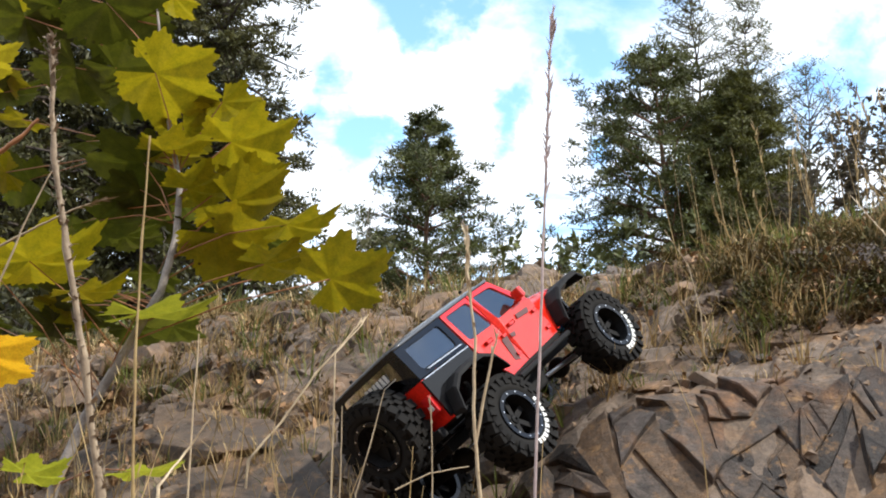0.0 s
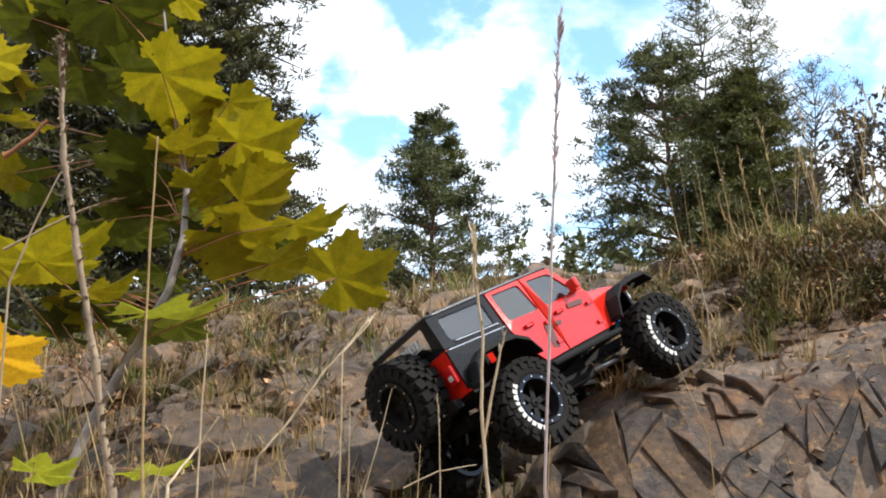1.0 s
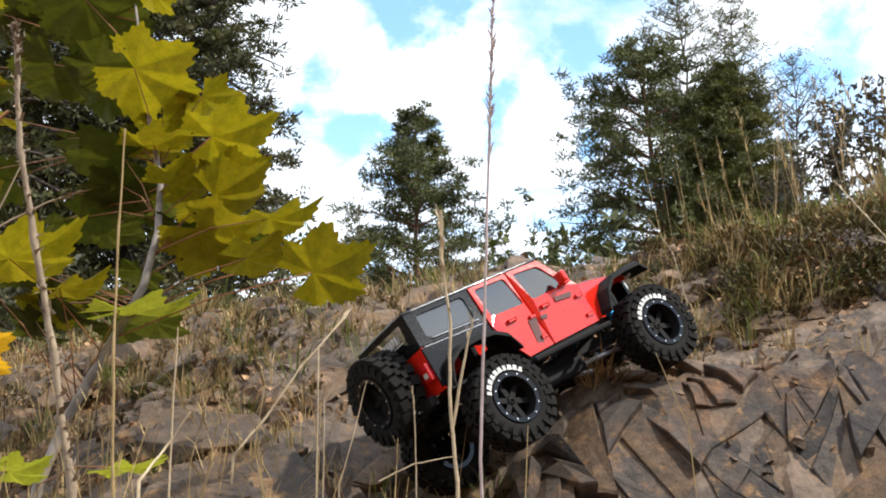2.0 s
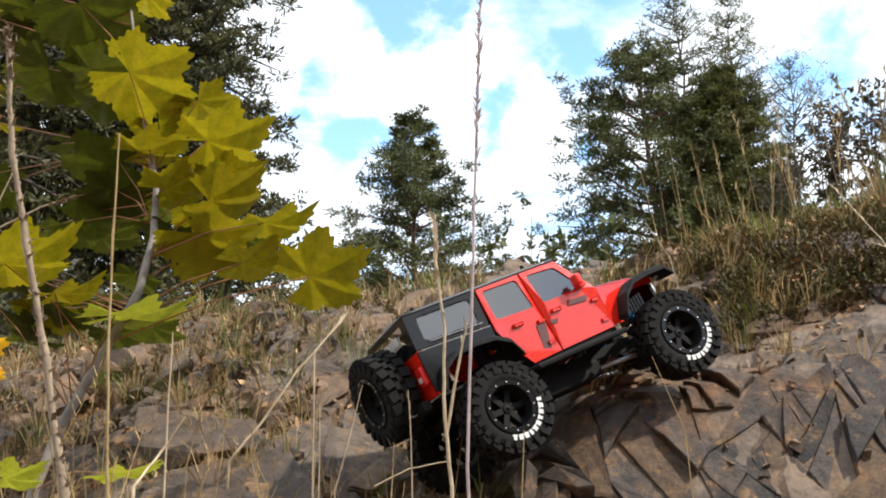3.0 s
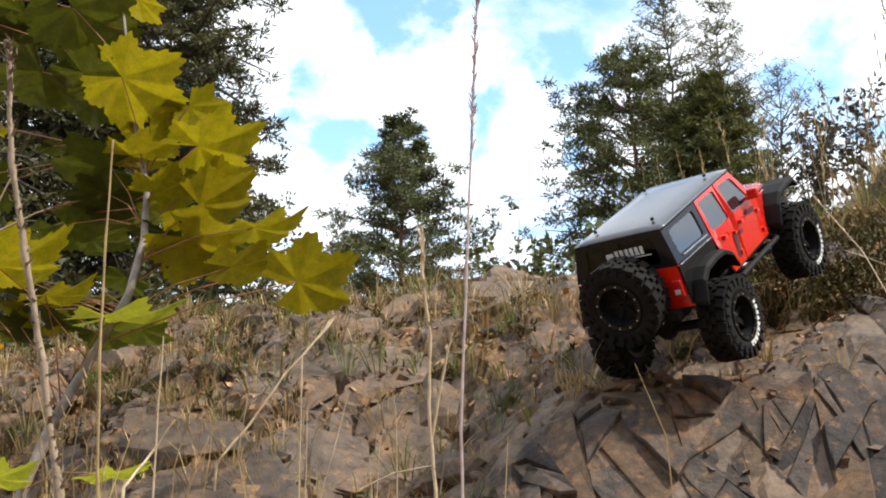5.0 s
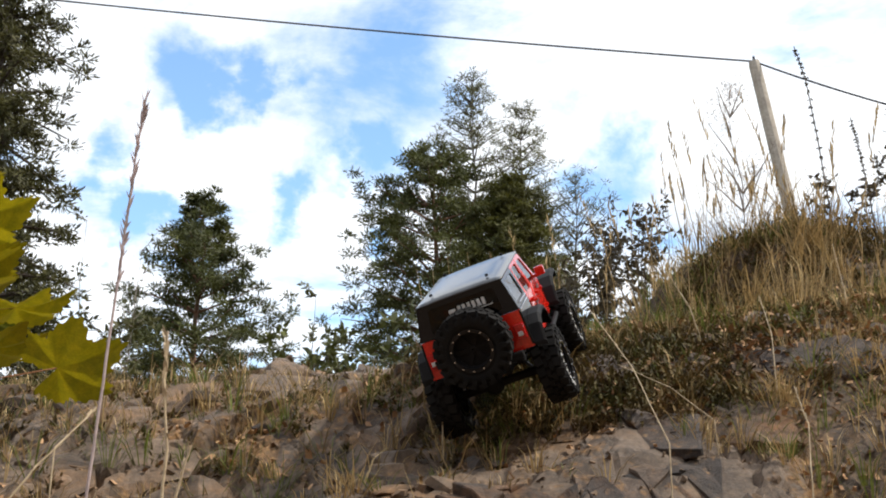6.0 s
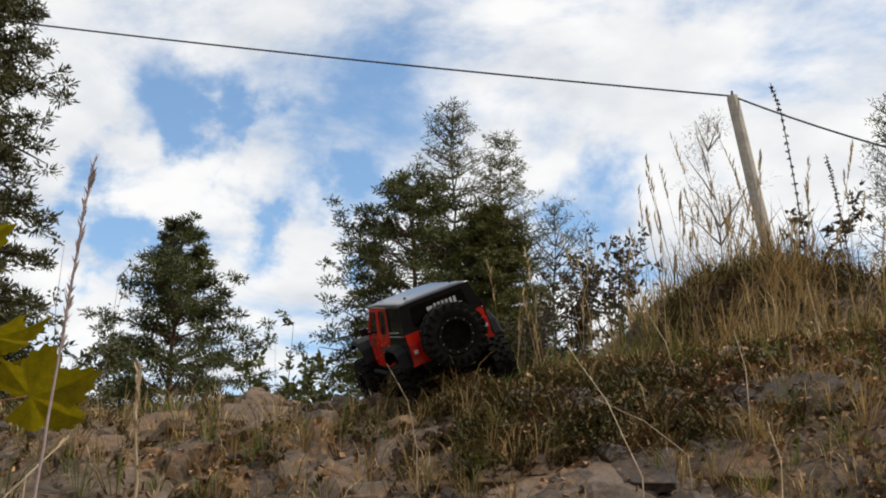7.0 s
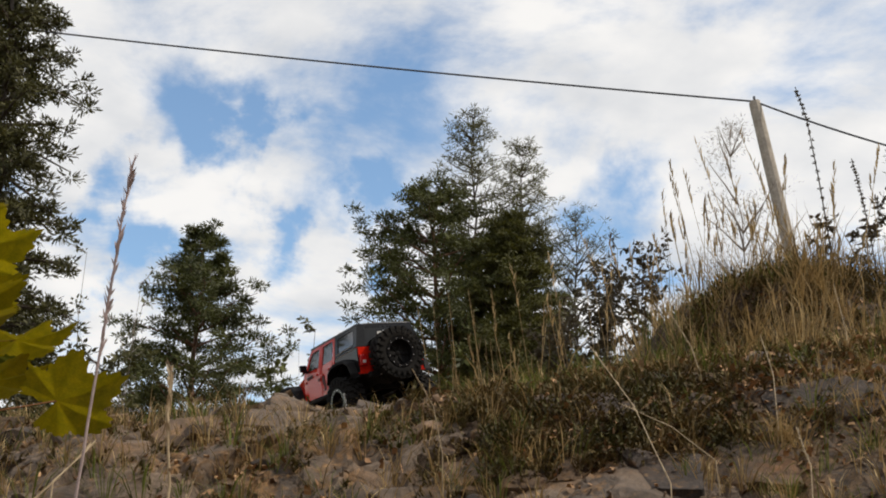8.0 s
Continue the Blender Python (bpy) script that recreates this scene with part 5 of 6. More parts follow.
    for _ in range(26):                              # and behind the car on the right of the crest
        x, y = rnd(0.6, 1.15), rnd(2.9, 3.3)
        z = ground_z(x, y)
        h = rnd(0.16, 0.40)
        b, t = Vector((x, y, z)), Vector((x + rnd(-0.25, 0.15) * h, y, z + h))
        straw.tube([b, b.lerp(t, 0.6), t], [0.0012, 0.0009, 0.0005], 4)
        for k in range(7):
            p = b.lerp(t, 0.75 + 0.25 * k / 7)
            straw.blade(p, p + Vector((rnd(-0.008, 0.008), 0, 0.022)), 0.0045)
    def sprig(x, y, h):
        z = ground_z(x, y)
        for _ in range(4):
            b = Vector((x + rnd(-0.015, 0.015), y + rnd(-0.015, 0.015), z - 0.004))
            t = b + Vector((rnd(-0.5, 0.5) * h, rnd(-0.5, 0.5) * h, h * rnd(0.6, 1)))
            for k in range(8):
                p = b.lerp(t, 0.15 + 0.85 * k / 8)
                heath.blade(p, p + unit() * 0.011 + Vector((0, 0, 0.004)), 0.0045)
    for _ in range(1600):                             # heather and moss patches
        if rnd(0, 1) < 0.66:
            x, y = rnd(0.55, 1.8), rnd(2.15, 3.1)
        elif rnd(0, 1) < 0.5:
            x, y = rnd(0.35, 1.3), rnd(2.0, 2.5)
        else:
            x, y = rnd(-0.9, 0.6), rnd(2.0, 2.9)
        sprig(x, y, rnd(0.018, 0.06) * (0.45 if 0.1 < x < 0.72 and y > 2.4 else 1.0))
    for _ in range(520):                             # rusty heather over the near side of the mound
        sprig(rnd(1.20, 2.1), rnd(2.74, 3.05), rnd(0.04, 0.09))
    for _ in range(420):                             # a heather bush behind the ledge
        sprig(rnd(0.5, 1.0), rnd(1.98, 2.3), rnd(0.03, 0.075))
    for _ in range(14000):                            # fallen leaves, bark, twigs
        x, y = rnd(-1.1, 1.8), rnd(1.5, 3.1)
        if soil(x, y) < rnd(0.2, 0.7):
            continue
        p = Vector((x, y, ground_z(x, y) + 0.003))
        d = Vector((rnd(-1, 1), rnd(-1, 1), rnd(-0.1, 0.7))).normalized() * rnd(0.006, 0.022)
        litter.blade(p, p + d, rnd(0.004, 0.013), Vector((0, 0, rnd(0.0, 0.006))))
    for _ in range(2600):                            # leaves caught in the turf of the right bank
        x, y = rnd(0.5, 1.8), rnd(2.0, 2.9)
        p = Vector((x, y, ground_z(x, y) + rnd(0.004, 0.030)))
        d = Vector((rnd(-1, 1), rnd(-1, 1), rnd(-0.3, 0.5))).normalized() * rnd(0.008, 0.026)
        litter.blade(p, p + d, rnd(0.005, 0.015), Vector((0, 0, rnd(0.0, 0.006))))
    r = random.Random(3)
    for _ in range(2600):                            # small chips of slate
        x, y = rnd(-1.1, 1.7), rnd(1.45, 3.0)
        s = 0.004 + 0.014 * rnd(0, 1) ** 3
        z = ground_z(x, y)
        c = Vector((x, y, z + s * 0.2))
        m = Matrix.Rotation(rnd(0, 6.28), 3, unit())
        vs = [c + m @ Vector(v) * s * rnd(0.7, 1.2) for v in ((1, 0.1, -0.3), (0.2, 0.9, -0.25), (-0.9, 0.3, -0.3), (-0.3, -0.8, -0.3), (0.5, 0.2, 0.4), (-0.4, 0.1, 0.45), (0.0, -0.5, 0.35))]
        chips.add(vs, [(0, 1, 4), (1, 2, 5, 4), (2, 3, 6, 5), (3, 0, 4, 6), (4, 5, 6)])
    tagged(straw.object("dry_grass", STRAW), "dry straw-coloured grass tufts over the bank", "grass", kind="stuff")
    tagged(green.object("green_grass", GREEN), "short green grass among the rocks", "grass", kind="stuff")
    tagged(heath.object("heather", HEATHER), "low brownish heather and moss", "heather", kind="stuff")
    tagged(litter.object("leaf_litter", LITTER), "brown fallen leaves and bark scraps", "leaf litter", kind="stuff")
    tagged(chips.object("slate_chips", STONE), "small broken slate chips on the soil", "gravel", kind="stuff")


build_rocks()
build_ledge()
build_turf()


# ---------------- dry stalks near the camera ----------------
def stalk(label, points, r, head=0, seed=1, flakes=0, material=STALK, name="dry_stalk", start=0.72, full=1.0):
    """A dead stem through points, rooted in the ground, with a seed head or peeling flakes."""
    random.seed(seed)
    foot = Vector(points[0])
    ob = empty(name, *foot, label=label, category="dry stalk", group="dry stalks")
    pile = Pile()
    pts = [Vector(p) - foot for p in points]
    fine = []
    for a, b in zip(pts, pts[1:]):
        for k in range(4):
            fine.append(a.lerp(b, k / 4) + unit() * r * 0.35)
    fine.append(pts[-1])
    n = len(fine)
    pile.tube(fine, [r * (1 - 0.55 * i / n) * (1.35 if i % 4 == 0 and r > 0.0015 else 1) for i in range(n)], 7)
    pile.object("stem", material, ob, True)
    if head or flakes:
        bits = Pile()
        for k in range(head):
            f = start + (1 - start) * k / head
            i = min(int(f * (n - 1)), n - 2)
            p = fine[i].lerp(fine[i + 1], f * (n - 1) - i)
            d = (fine[i + 1] - fine[i]).normalized() + unit() * 0.5
            bits.blade(p, p + d * r * 7 * full, r * 2.2 * full)
        for k in range(flakes):
            f = rnd(0.05, 0.98)
            i = min(int(f * (n - 1)), n - 2)
            p = fine[i].lerp(fine[i + 1], f * (n - 1) - i)
            d = unit()
            bits.blade(p, p + d * r * rnd(1.5, 3.5) + Vector((0, 0, r * 2)), r * rnd(0.6, 1.6), unit() * r)
        tagged(bits.object("seed_head" if head else "loose_bark", material, ob), kind="stuff")
    return ob


def rooted(points):
    """Lead the stem on down to the ground."""
    a, b = Vector(points[0]), Vector(points[1])
    z = ground_z(a.x, a.y) - 0.01
    return [(a.x + (a.x - b.x) * 0.1, a.y, min(z, a.z - 0.01))] + points


PANICLE = stalk("tall mauve-grey grass panicle close to the lens", rooted([(0.020, 0.270, 0.278), (0.020, 0.270, 0.308), (0.022, 0.270, 0.347), (0.023, 0.270, 0.370), (0.024, 0.270, 0.388), (0.025, 0.270, 0.407), (0.026, 0.270, 0.420)]), 0.00042, 75, 61, material=HUSK, name="grass_stalk", start=0.60, full=1.0)
stalk("thick pale dead stalk with peeling bark", rooted([(-0.198, 0.720, 0.320), (-0.212, 0.720, 0.398), (-0.227, 0.720, 0.467), (-0.239, 0.720, 0.524), (-0.245, 0.720, 0.586), (-0.248, 0.720, 0.605)]), 0.0026, 0, 62, 170, material=OLDSTALK)
stalk("pale dead stalk with knots", rooted([(0.023, 0.780, 0.322), (0.019, 0.780, 0.377), (0.021, 0.780, 0.421), (0.016, 0.780, 0.465), (0.016, 0.780, 0.496)]), 0.0014, 10, 63, 14)
stalk("pale side twig of a dead stalk", [(0.021, 0.780, 0.356), (0.030, 0.780, 0.402), (0.035, 0.780, 0.424)], 0.0011, 4, 64)
stalk("long straw stem leaning over the bank", rooted([(-0.275, 1.750, 0.398), (-0.232, 1.780, 0.456), (-0.187, 1.800, 0.528), (-0.118, 1.850, 0.620)]), 0.0022, 8, 65)
stalk("tall thin orange straw stem", rooted([(-0.286, 1.150, 0.331), (-0.291, 1.150, 0.456), (-0.291, 1.150, 0.577), (-0.289, 1.150, 0.680)]), 0.0017, 0, 66, material=STRAW)
stalk("thin pale straw stem on the bank", rooted([(-0.246, 1.200, 0.332), (-0.244, 1.200, 0.419), (-0.242, 1.200, 0.491)]), 0.0013, 0, 67)
stalk("thin pale straw stem on the bank", rooted([(-0.011, 1.300, 0.335), (-0.012, 1.300, 0.405), (-0.014, 1.300, 0.441)]), 0.0010, 3, 68)
stalk("thin pale straw stem, bent over", rooted([(-0.091, 1.300, 0.338), (-0.074, 1.300, 0.399), (-0.062, 1.300, 0.447)]), 0.0009, 0, 69)
stalk("thin pale straw stem on the bank", rooted([(-0.108, 1.300, 0.335), (-0.107, 1.300, 0.381), (-0.107, 1.300, 0.429)]), 0.0010, 0, 70)
stalk("thin pale straw stem on the bank", rooted([(-0.333, 0.900, 0.482), (-0.315, 0.900, 0.535), (-0.299, 0.900, 0.571)]), 0.0011, 0, 71)
stalk("pale feathery grass stem", [(-0.377, 1.000, 0.531), (-0.340, 1.000, 0.551), (-0.313, 1.000, 0.565), (-0.284, 1.000, 0.575)], 0.0012, 16, 72)
stalk("short bare reddish brown twig", [(-0.345, 0.900, 0.582), (-0.329, 0.900, 0.593), (-0.313, 0.900, 0.611)], 0.0022, 0, 73, material=REDSTEM)
stalk("pale straw stem, bent low", [(-0.050, 1.300, 0.342), (-0.014, 1.300, 0.359), (0.027, 1.300, 0.366)], 0.0010, 0, 74)
stalk("pale straw stem, bent low", rooted([(-0.263, 1.150, 0.341), (-0.249, 1.200, 0.375), (-0.227, 1.200, 0.408)]), 0.0016, 0, 75)
for k, (a, b) in enumerate((((0.428, 2.000, 0.654), (0.373, 2.000, 0.795)), ((0.709, 1.700, 0.577), (0.656, 1.900, 0.828)), ((0.987, 2.200, 0.833), (0.957, 2.300, 1.020)), ((0.878, 1.600, 0.522), (0.913, 1.700, 0.671)), ((1.033, 2.000, 0.732), (1.108, 2.200, 0.956)), ((-0.142, 1.600, 0.528), (-0.105, 1.700, 0.598)), ((0.868, 1.900, 0.648), (0.738, 2.000, 0.757)), ((1.353, 2.300, 0.875), (1.446, 2.500, 1.179)))):
    mid = Vector(a).lerp(Vector(b), 0.5) + Vector((0.01, 0, 0.008))
    stalk("thin dry straw stem on the bank", rooted([a, tuple(mid), b]), 0.0013, 5, 80 + k)


def dock(points, r, seed):
    """A dark dead dock stem with beads of old seed."""
    random.seed(seed)
    foot = Vector(points[0])
    ob = empty("dock_stalk", *foot, label="dark dead dock stem with beaded seeds on the mound", category="dry stalk", group="dock stalks")
    pts = [Vector(p) - foot for p in points]
    stem, seeds = Pile(), Pile()
    stem.tube(pts, [r * (1 - 0.6 * i / len(pts)) for i in range(len(pts))], 6)
    for k in range(22):
        f = 0.25 + 0.75 * k / 22
        i = min(int(f * (len(pts) - 1)), len(pts) - 2)
        clump(seeds, pts[i].lerp(pts[i + 1], f * (len(pts) - 1) - i), r * 2.5, 10, r * 3.0, r * 2.2, 0.0)
    stem.object("stem", BARK, ob)
    tagged(seeds.object("seed_head", BUSH, ob), kind="stuff")


dock([(1.736, 3.000, 1.352), (1.728, 3.000, 1.461), (1.709, 3.000, 1.675), (1.688, 3.000, 1.851), (1.660, 3.000, 1.954)], 0.0024, 91)
dock([(1.866, 3.000, 1.362), (1.854, 3.000, 1.514), (1.839, 3.000, 1.634), (1.819, 3.000, 1.742)], 0.0022, 92)


def straw_curtain():
    """Thin dead grass stems standing before the bank."""
    random.seed(77)
    pile = Pile()
    for k in range(150):
        y = rnd(1.0, 1.75)
        x = rnd(-0.42, 0.02) * y if rnd(0, 1) < 0.75 else rnd(-0.42, 0.34) * y
        z = ground_z(x, y)
        h = rnd(0.08, 0.30) * (1.25 if x < -0.25 * y else 0.8)
        b = Vector((x, y, z - 0.01))
        t = b + Vector((rnd(-0.35, 0.35) * h, rnd(-0.2, 0.2) * h, h))
        m = b.lerp(t, 0.5) + Vector((rnd(-0.02, 0.02), 0, 0.01))
        pile.tube([b, m, t], [0.0011, 0.0009, 0.0004], 4)
        if rnd(0, 1) < 0.4:
            for q in range(5):
                p = m.lerp(t, 0.5 + 0.1 * q)
                pile.blade(p, p + Vector((rnd(-0.01, 0.01), 0, 0.018)), 0.004)
    tagged(pile.object("standing_straw", STRAW), "thin standing dead grass stems below the bank", "grass", kind="stuff")


straw_curtain()


# ---------------- sycamore sapling ----------------
def leaf_mat(name, a, b, spots):
    """Leaf with paler veins from the stalk and dark specks."""
    m = mat(name, a, b, 0.42, scale=9, fine=60, transmit=0.5, vary=0.22, spec=0.4, bump=0.3, depth=0.001)
    nt = m.node_tree
    N, L = nt.nodes.new, nt.links.new
    p = nt.nodes["Principled BSDF"]
    col = p.inputs["Base Color"].links[0].from_socket
    co = N("ShaderNodeTexCoord")
    vo = N("ShaderNodeTexVoronoi"); vo.inputs["Scale"].default_value = 5.0
    L(co.outputs["Object"], vo.inputs["Vector"])
    r = N("ShaderNodeMapRange")
    for k, v in (("From Min", 0.05), ("From Max", 0.10), ("To Min", spots), ("To Max", 0.0)):
        r.inputs[k].default_value = v
    L(vo.outputs["Distance"], r.inputs["Value"])
    x = N("ShaderNodeMix"); x.data_type = "RGBA"
    x.inputs["B"].default_value = (0.03, 0.018, 0.008, 1)
    L(r.outputs[0], x.inputs["Factor"]); L(col, x.inputs["A"])
    L(x.outputs["Result"], p.inputs["Base Color"])
    for n in nt.nodes:
        if n.bl_idname == "ShaderNodeBsdfTranslucent":
            L(x.outputs["Result"], n.inputs["Color"])
    return m


LEAF = leaf_mat("yellow_green_leaf", (0.32, 0.250, 0.006), (0.205, 0.178, 0.005), 0.9)
# dull green with the crown's shade put into the colour
LEAFDARK = leaf_mat("shaded_dull_green_leaf", (0.080, 0.085, 0.007), (0.045, 0.052, 0.005), 0.6)
LEAFGREEN = leaf_mat("fresh_green_leaf", (0.34, 0.34, 0.025), (0.24, 0.26, 0.018), 0.3)
LEAFGOLD = leaf_mat("golden_leaf", (0.70, 0.40, 0.015), (0.58, 0.30, 0.01), 0.3)

LEAFYELLOW = leaf_mat("yellowing_leaf", (0.42, 0.34, 0.012), (0.32, 0.25, 0.010), 0.4)


def leaf_mesh(seed, material):
    """A five-lobed toothed leaf of unit width; stalk at the origin, tip along +x; folded along its veins."""
    r = random.Random(seed)
    lobes = [(0, 0.60, 38), (52, 0.55, 37), (-52, 0.55, 37), (108, 0.42, 34), (-108, 0.42, 34)]
    rim = []
    steps = 120
    for i in range(steps):
        a = -150 + 300 * i / (steps - 1)
        rad = 0.33
        for c, ln, w in lobes:
            d = abs(a - c) / w
            if d < 1.3:
                rad = max(rad, ln * (1 - 0.42 * d ** 1.15))
        rad *= 1 + 0.035 * (1 if (i // 2) % 2 else -1) + r.uniform(-0.02, 0.02)
        rim.append((a, rad))
    cup, droop, twist = r.uniform(-0.10, 0.18), r.uniform(0.45, 1.0), r.uniform(-0.25, 0.25)
    verts = [Vector((0.0, 0, 0))]
    rings = (0.35, 0.7, 1.0)
    for f in rings:
        for a, rad in rim:
            x, y = math.cos(radians(a)) * rad * f, math.sin(radians(a)) * rad * f
            vein = min(abs(a - c) for c, _, _ in lobes) / 25.0
            z = 0.17 * rad * f * min(vein, 1.0) + cup * abs(y) * 0.9 - droop * max(x, 0) ** 2 * 0.9 + twist * x * y - 0.25 * droop * y * y
            verts.append(Vector((x + 0.0, y, z)))
    n = steps
    faces = [(0, 1 + i, 2 + i) for i in range(n - 1)]
    for k in range(len(rings) - 1):
        o, q = 1 + k * n, 1 + (k + 1) * n
        faces += [(o + i, q + i, q + i + 1, o + i + 1) for i in range(n - 1)]
    me = bpy.data.meshes.new("leaf")
    me.from_pydata(verts, [], faces)
    me.materials.append(material)
    me.polygons.foreach_set("use_smooth", np.ones(len(me.polygons), bool))
    return me


def build_sapling():
    random.seed(21)
    tree = empty("sycamore_sapling", *(-0.527, 1.750, 0.355), label="young sycamore with large yellow-green spotted leaves", category="sapling")
    o = tree.matrix_basis.translation
    bm = bmesh.new()
    main = [Vector(p) - o for p in ((-0.547, 1.750, 0.362), (-0.513, 1.760, 0.458), (-0.463, 1.780, 0.563), (-0.423, 1.800, 0.651), (-0.404, 1.800, 0.734), (-0.407, 1.820, 0.820), (-0.433, 1.840, 0.928), (-0.457, 1.860, 1.060), (-0.484, 1.880, 1.218))]
    down = main[0] + (main[0] - main[1]) * 0.6
    down.z = ground_z(*(down + o).xy) - o.z - 0.03
    tube(bm, [down] + main, [0.0085, 0.0080, 0.0074, 0.0068, 0.0062, 0.0056, 0.0048, 0.0038, 0.0026, 0.0014], 9)
    part("stem", bm, STEM, tree, "grey woody stem", True)
    kinds = {m: [leaf_mesh(s, m) for s in range(300, 305)] for m in (LEAF, LEAFDARK, LEAFGREEN, LEAFGOLD, LEAFYELLOW)}

    def leaf(place, size, point, tilt, m, back=0.0, stemmed=True):
        """point: degrees in which the tip points, seen from the front, clockwise from the right; tilt: how far the blade lies over."""
        ob = new("leaf", random.choice(kinds[m]))
        ob.parent = tree
        # blade facing the viewer, then tipped over towards the sky and turned
        face = pose(0, 0, 0, 90, 0, 0) @ pose(0, 0, 0, 0, 0, -point)
        ob.matrix_basis = Matrix.Translation(Vector(place) - o) @ pose(0, 0, 0, tilt * 0.62 + 42, 0, rnd(-20, 20)) @ face @ pose(-0.08 * size, 0, 0, rnd(-12, 12), rnd(-8, 12), 0) @ Matrix.Scale(size, 4)
        if stemmed:
            p = ob.matrix_basis.translation
            k = min(range(len(main)), key=lambda i: (main[i] - p).length + 0.6 * max(0, main[i].z - p.z))
            a = main[k].lerp(main[max(k - 1, 0)], rnd(0, 0.9))
            bm = bmesh.new()
            mid = a.lerp(p, 0.5) + Vector((0, 0.01, 0.014))
            tube(bm, [a, mid, p], [0.0013, 0.0011, 0.0009], 6)
            part("leaf_stalk", bm, REDSTEM, tree, "", True)

    D, G, Y, K, Z = LEAFDARK, LEAFGREEN, LEAFGOLD, LEAF, LEAFYELLOW
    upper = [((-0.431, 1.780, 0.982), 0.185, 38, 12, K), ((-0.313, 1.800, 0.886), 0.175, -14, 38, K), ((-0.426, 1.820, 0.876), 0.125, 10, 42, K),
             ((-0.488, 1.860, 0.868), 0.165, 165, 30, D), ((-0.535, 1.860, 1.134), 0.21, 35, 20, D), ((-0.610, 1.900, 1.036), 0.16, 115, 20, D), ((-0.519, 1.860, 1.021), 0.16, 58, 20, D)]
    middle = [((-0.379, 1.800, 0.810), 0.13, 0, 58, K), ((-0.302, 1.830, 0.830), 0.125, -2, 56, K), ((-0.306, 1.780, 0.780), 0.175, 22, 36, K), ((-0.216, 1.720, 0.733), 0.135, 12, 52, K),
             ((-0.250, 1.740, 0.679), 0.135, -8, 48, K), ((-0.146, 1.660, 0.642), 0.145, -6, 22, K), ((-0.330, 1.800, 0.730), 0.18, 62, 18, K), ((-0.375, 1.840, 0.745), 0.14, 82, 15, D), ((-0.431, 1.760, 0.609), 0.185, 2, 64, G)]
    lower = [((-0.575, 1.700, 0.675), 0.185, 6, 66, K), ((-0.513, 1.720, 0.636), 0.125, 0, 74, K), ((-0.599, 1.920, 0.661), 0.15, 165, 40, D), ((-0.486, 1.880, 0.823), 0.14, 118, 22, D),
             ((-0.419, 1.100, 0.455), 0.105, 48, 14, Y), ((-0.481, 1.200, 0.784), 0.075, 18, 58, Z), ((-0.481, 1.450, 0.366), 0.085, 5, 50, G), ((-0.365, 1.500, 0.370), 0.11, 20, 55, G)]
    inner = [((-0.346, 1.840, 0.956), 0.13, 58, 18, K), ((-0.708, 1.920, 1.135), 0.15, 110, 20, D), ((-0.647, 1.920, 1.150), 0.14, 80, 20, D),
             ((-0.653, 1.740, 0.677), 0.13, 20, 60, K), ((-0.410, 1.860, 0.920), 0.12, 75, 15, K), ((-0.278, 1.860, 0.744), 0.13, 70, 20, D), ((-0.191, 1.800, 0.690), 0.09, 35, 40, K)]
    for rows in (upper, middle, lower, inner):
        for place, size, point, tilt, m in rows:
            leaf(place, size, point, tilt, m, stemmed=m not in (Y, Z))
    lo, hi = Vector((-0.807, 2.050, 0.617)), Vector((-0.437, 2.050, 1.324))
    for k in range(34):                              # leaves at the back of the crown, most in the shade-darkened colour
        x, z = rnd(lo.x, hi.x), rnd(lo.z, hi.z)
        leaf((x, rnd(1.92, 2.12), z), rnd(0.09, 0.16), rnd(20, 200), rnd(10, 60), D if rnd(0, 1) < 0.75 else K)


build_sapling()


def build_speck():
    # small dark speck above the crest; the stem down to the ground is added
    bm = bmesh.new()
    bmesh.ops.create_uvsphere(bm, u_segments=8, v_segments=6, radius=0.005)
    for v in bm.verts:
        v.co.z *= 0.6
    ob = tagged(bm_ob("withered_bud", bm, BUSH), "tiny dark hanging speck, held up by an added thin stem", "bud")
    ob.matrix_basis = pose(0.264, 3.22, 1.145)
    stemp = Pile()
    stemp.tube([Vector((0, 0, 0)), Vector((0.01, 0.02, -0.14)), Vector((0.0, 0.03, ground_z(0.264, 3.25) - 1.145))], [0.0004, 0.0005, 0.0006], 4)
    stemp.object("stem", BARK, ob)


build_speck()


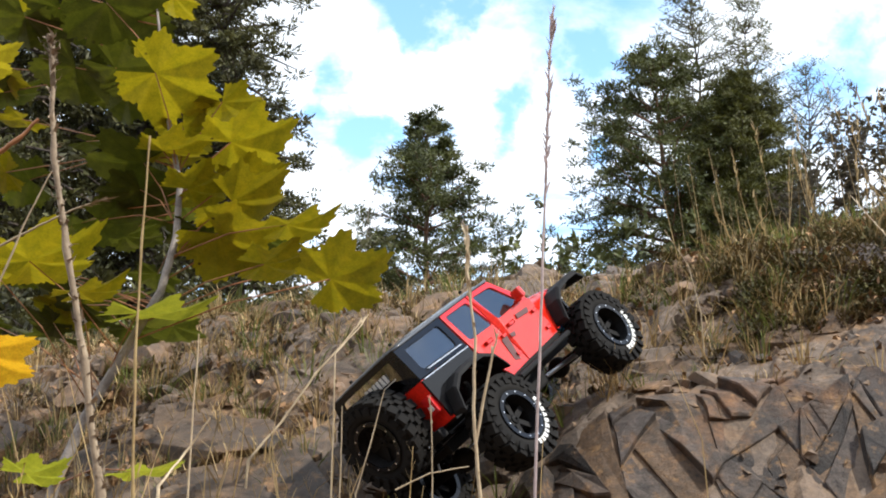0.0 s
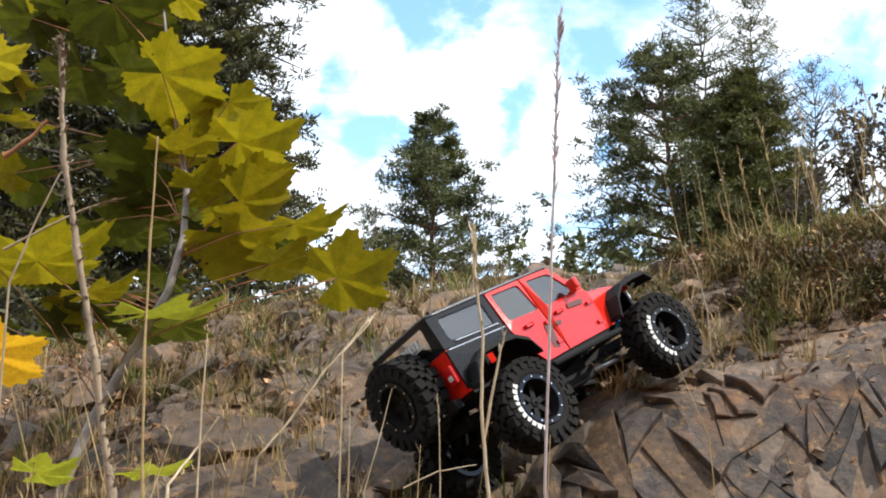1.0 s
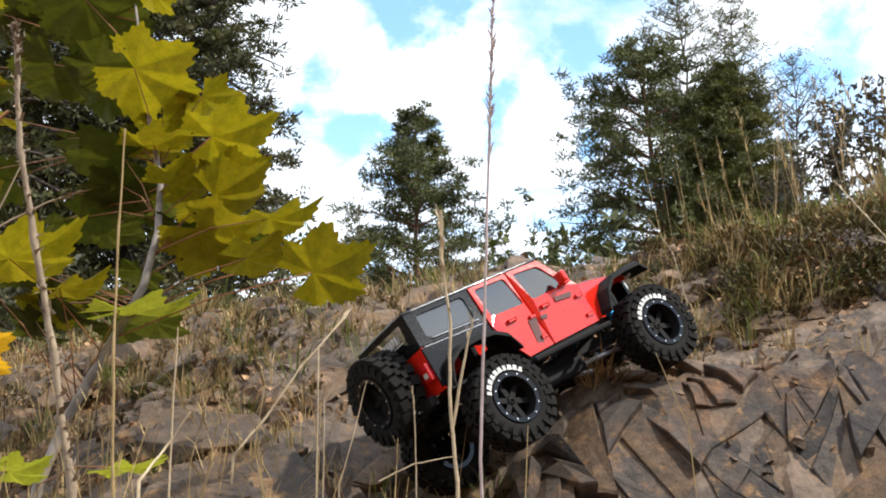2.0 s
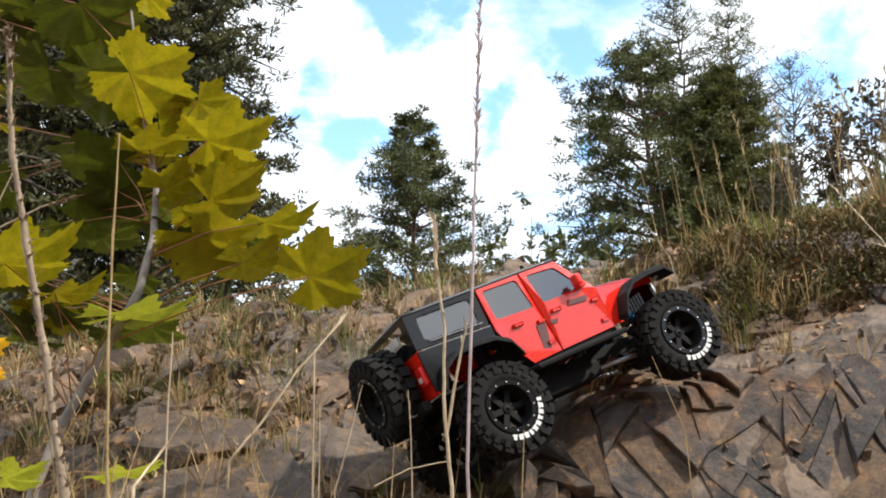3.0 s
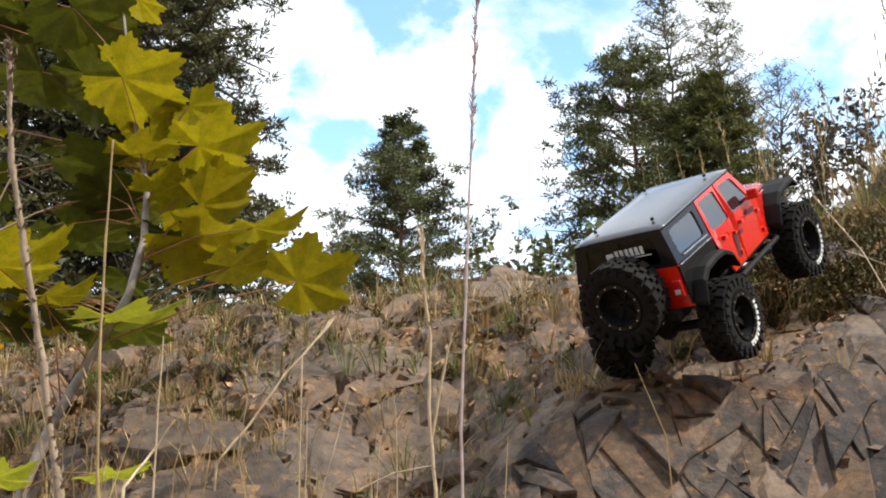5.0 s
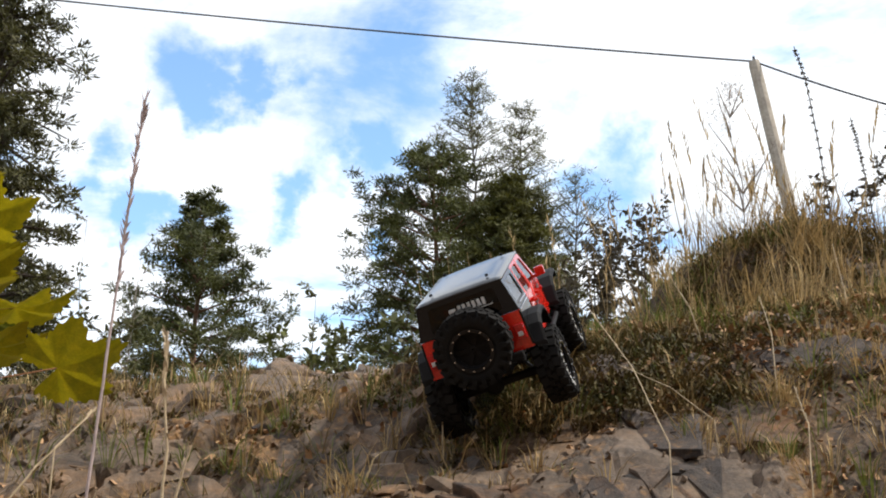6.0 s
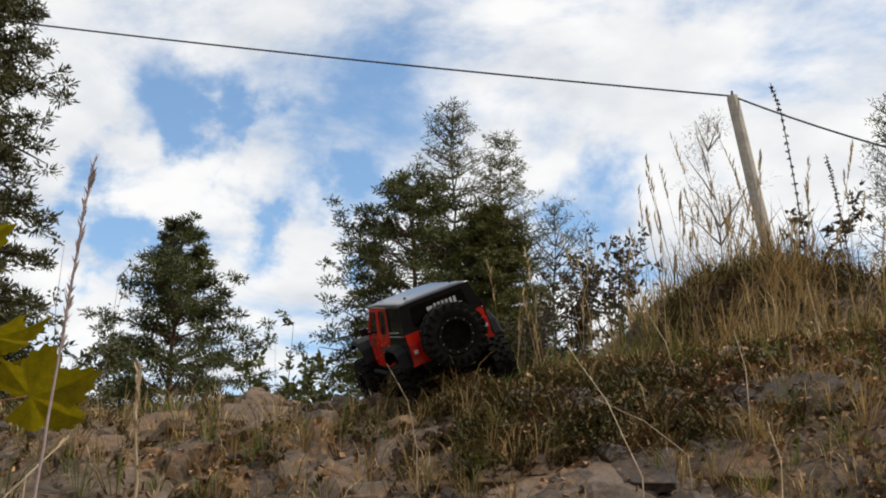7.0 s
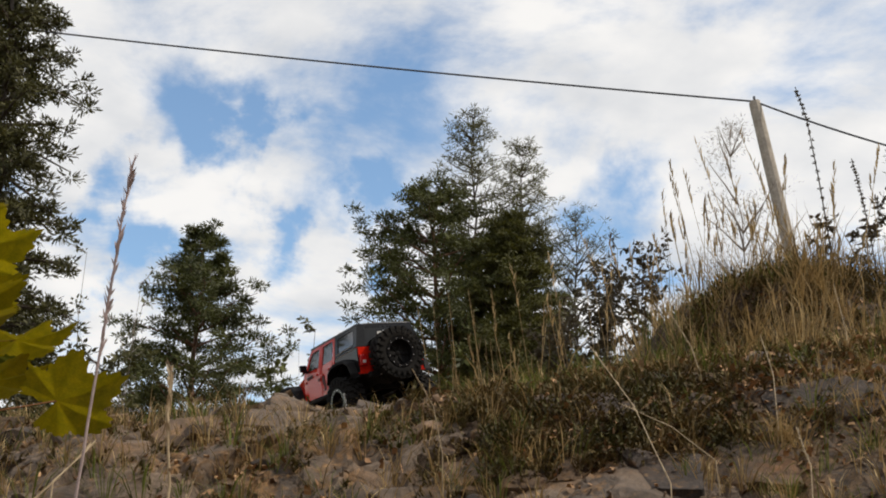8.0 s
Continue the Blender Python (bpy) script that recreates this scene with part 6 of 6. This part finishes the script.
# ---------------- what moves ----------------
CAR_PATH = [
    (0.0, 0.154, 1.834, 0.436, -29.2, -30.3, 54.9),
    (0.5, 0.185, 1.845, 0.449, -26.7, -26.8, 48.1),
    (1.0, 0.199, 1.839, 0.445, -20.6, -23.7, 41.8),
    (1.5, 0.204, 1.855, 0.445, -19.7, -23.9, 39.6),
    (3.0, 0.229, 1.801, 0.436, -12.2, -22.1, 26.0),
    (3.5, 0.251, 1.811, 0.450, -12.5, -19.8, 25.3),
    (4.0, 0.376, 1.932, 0.526, 6.7, -16.8, 22.9),
    (4.2, 0.426, 1.937, 0.556, 4.0, -20.0, 24.5),
    (5.3, 0.551, 2.009, 0.662, -4.1, -32.5, 57.2),
    (5.5, 0.582, 2.061, 0.686, -6.2, -30.0, 59.9),
    (6.0, 0.603, 2.141, 0.734, -18.1, -26.6, 69.6),
    (6.5, 0.575, 2.234, 0.767, -13.6, -24.4, 88.5),
    (7.0, 0.582, 2.544, 0.856, -25.8, -15.0, 95.4),
    (7.5, 0.494, 2.670, 0.867, -16.4, -6.3, 96.1),
    (8.0, 0.412, 3.048, 0.862, -11.1, 1.6, 108.7),
]
# turns of the wheels: seconds and hours of a clock face
SPIN = [(0.0, 4.6), (0.5, 6.0), (1.0, 8.8), (1.5, 9.0), (3.0, 17.0), (3.5, 18.6), (4.0, 25.6), (5.5, 30.0), (6.0, 32.5), (6.5, 36.0), (7.0, 43.0), (7.5, 47.0), (8.0, 56.0)]


def motions():
    walk(CAR, [(t, pose(x, y, z, a, b, c)) for t, x, y, z, a, b, c in CAR_PATH])
    foot = PANICLE.matrix_basis.translation.copy()
    walk(PANICLE, [(t, pose(foot.x + dx, foot.y, foot.z + dz)) for t, dx, dz in ((0.0, 0.0, 0.0), (4.2, 0.0, 0.0), (5.5, 0.0045, 0.016), (6.0, 0.0, 0.014), (6.5, -0.003, 0.011), (8.0, -0.0065, 0.006))])
    ts = np.arange(0, 8.01, 0.125)
    hours = np.interp(ts, [t for t, h in SPIN], [h for t, h in SPIN])
    for wheel in CAR_WHEELS:
        place = wheel.matrix_basis.translation.copy()
        walk(wheel, [(float(t), pose(place.x, place.y, place.z, 0, (float(h) - 3) * 30, 0)) for t, h in zip(ts, hours)])


motions()
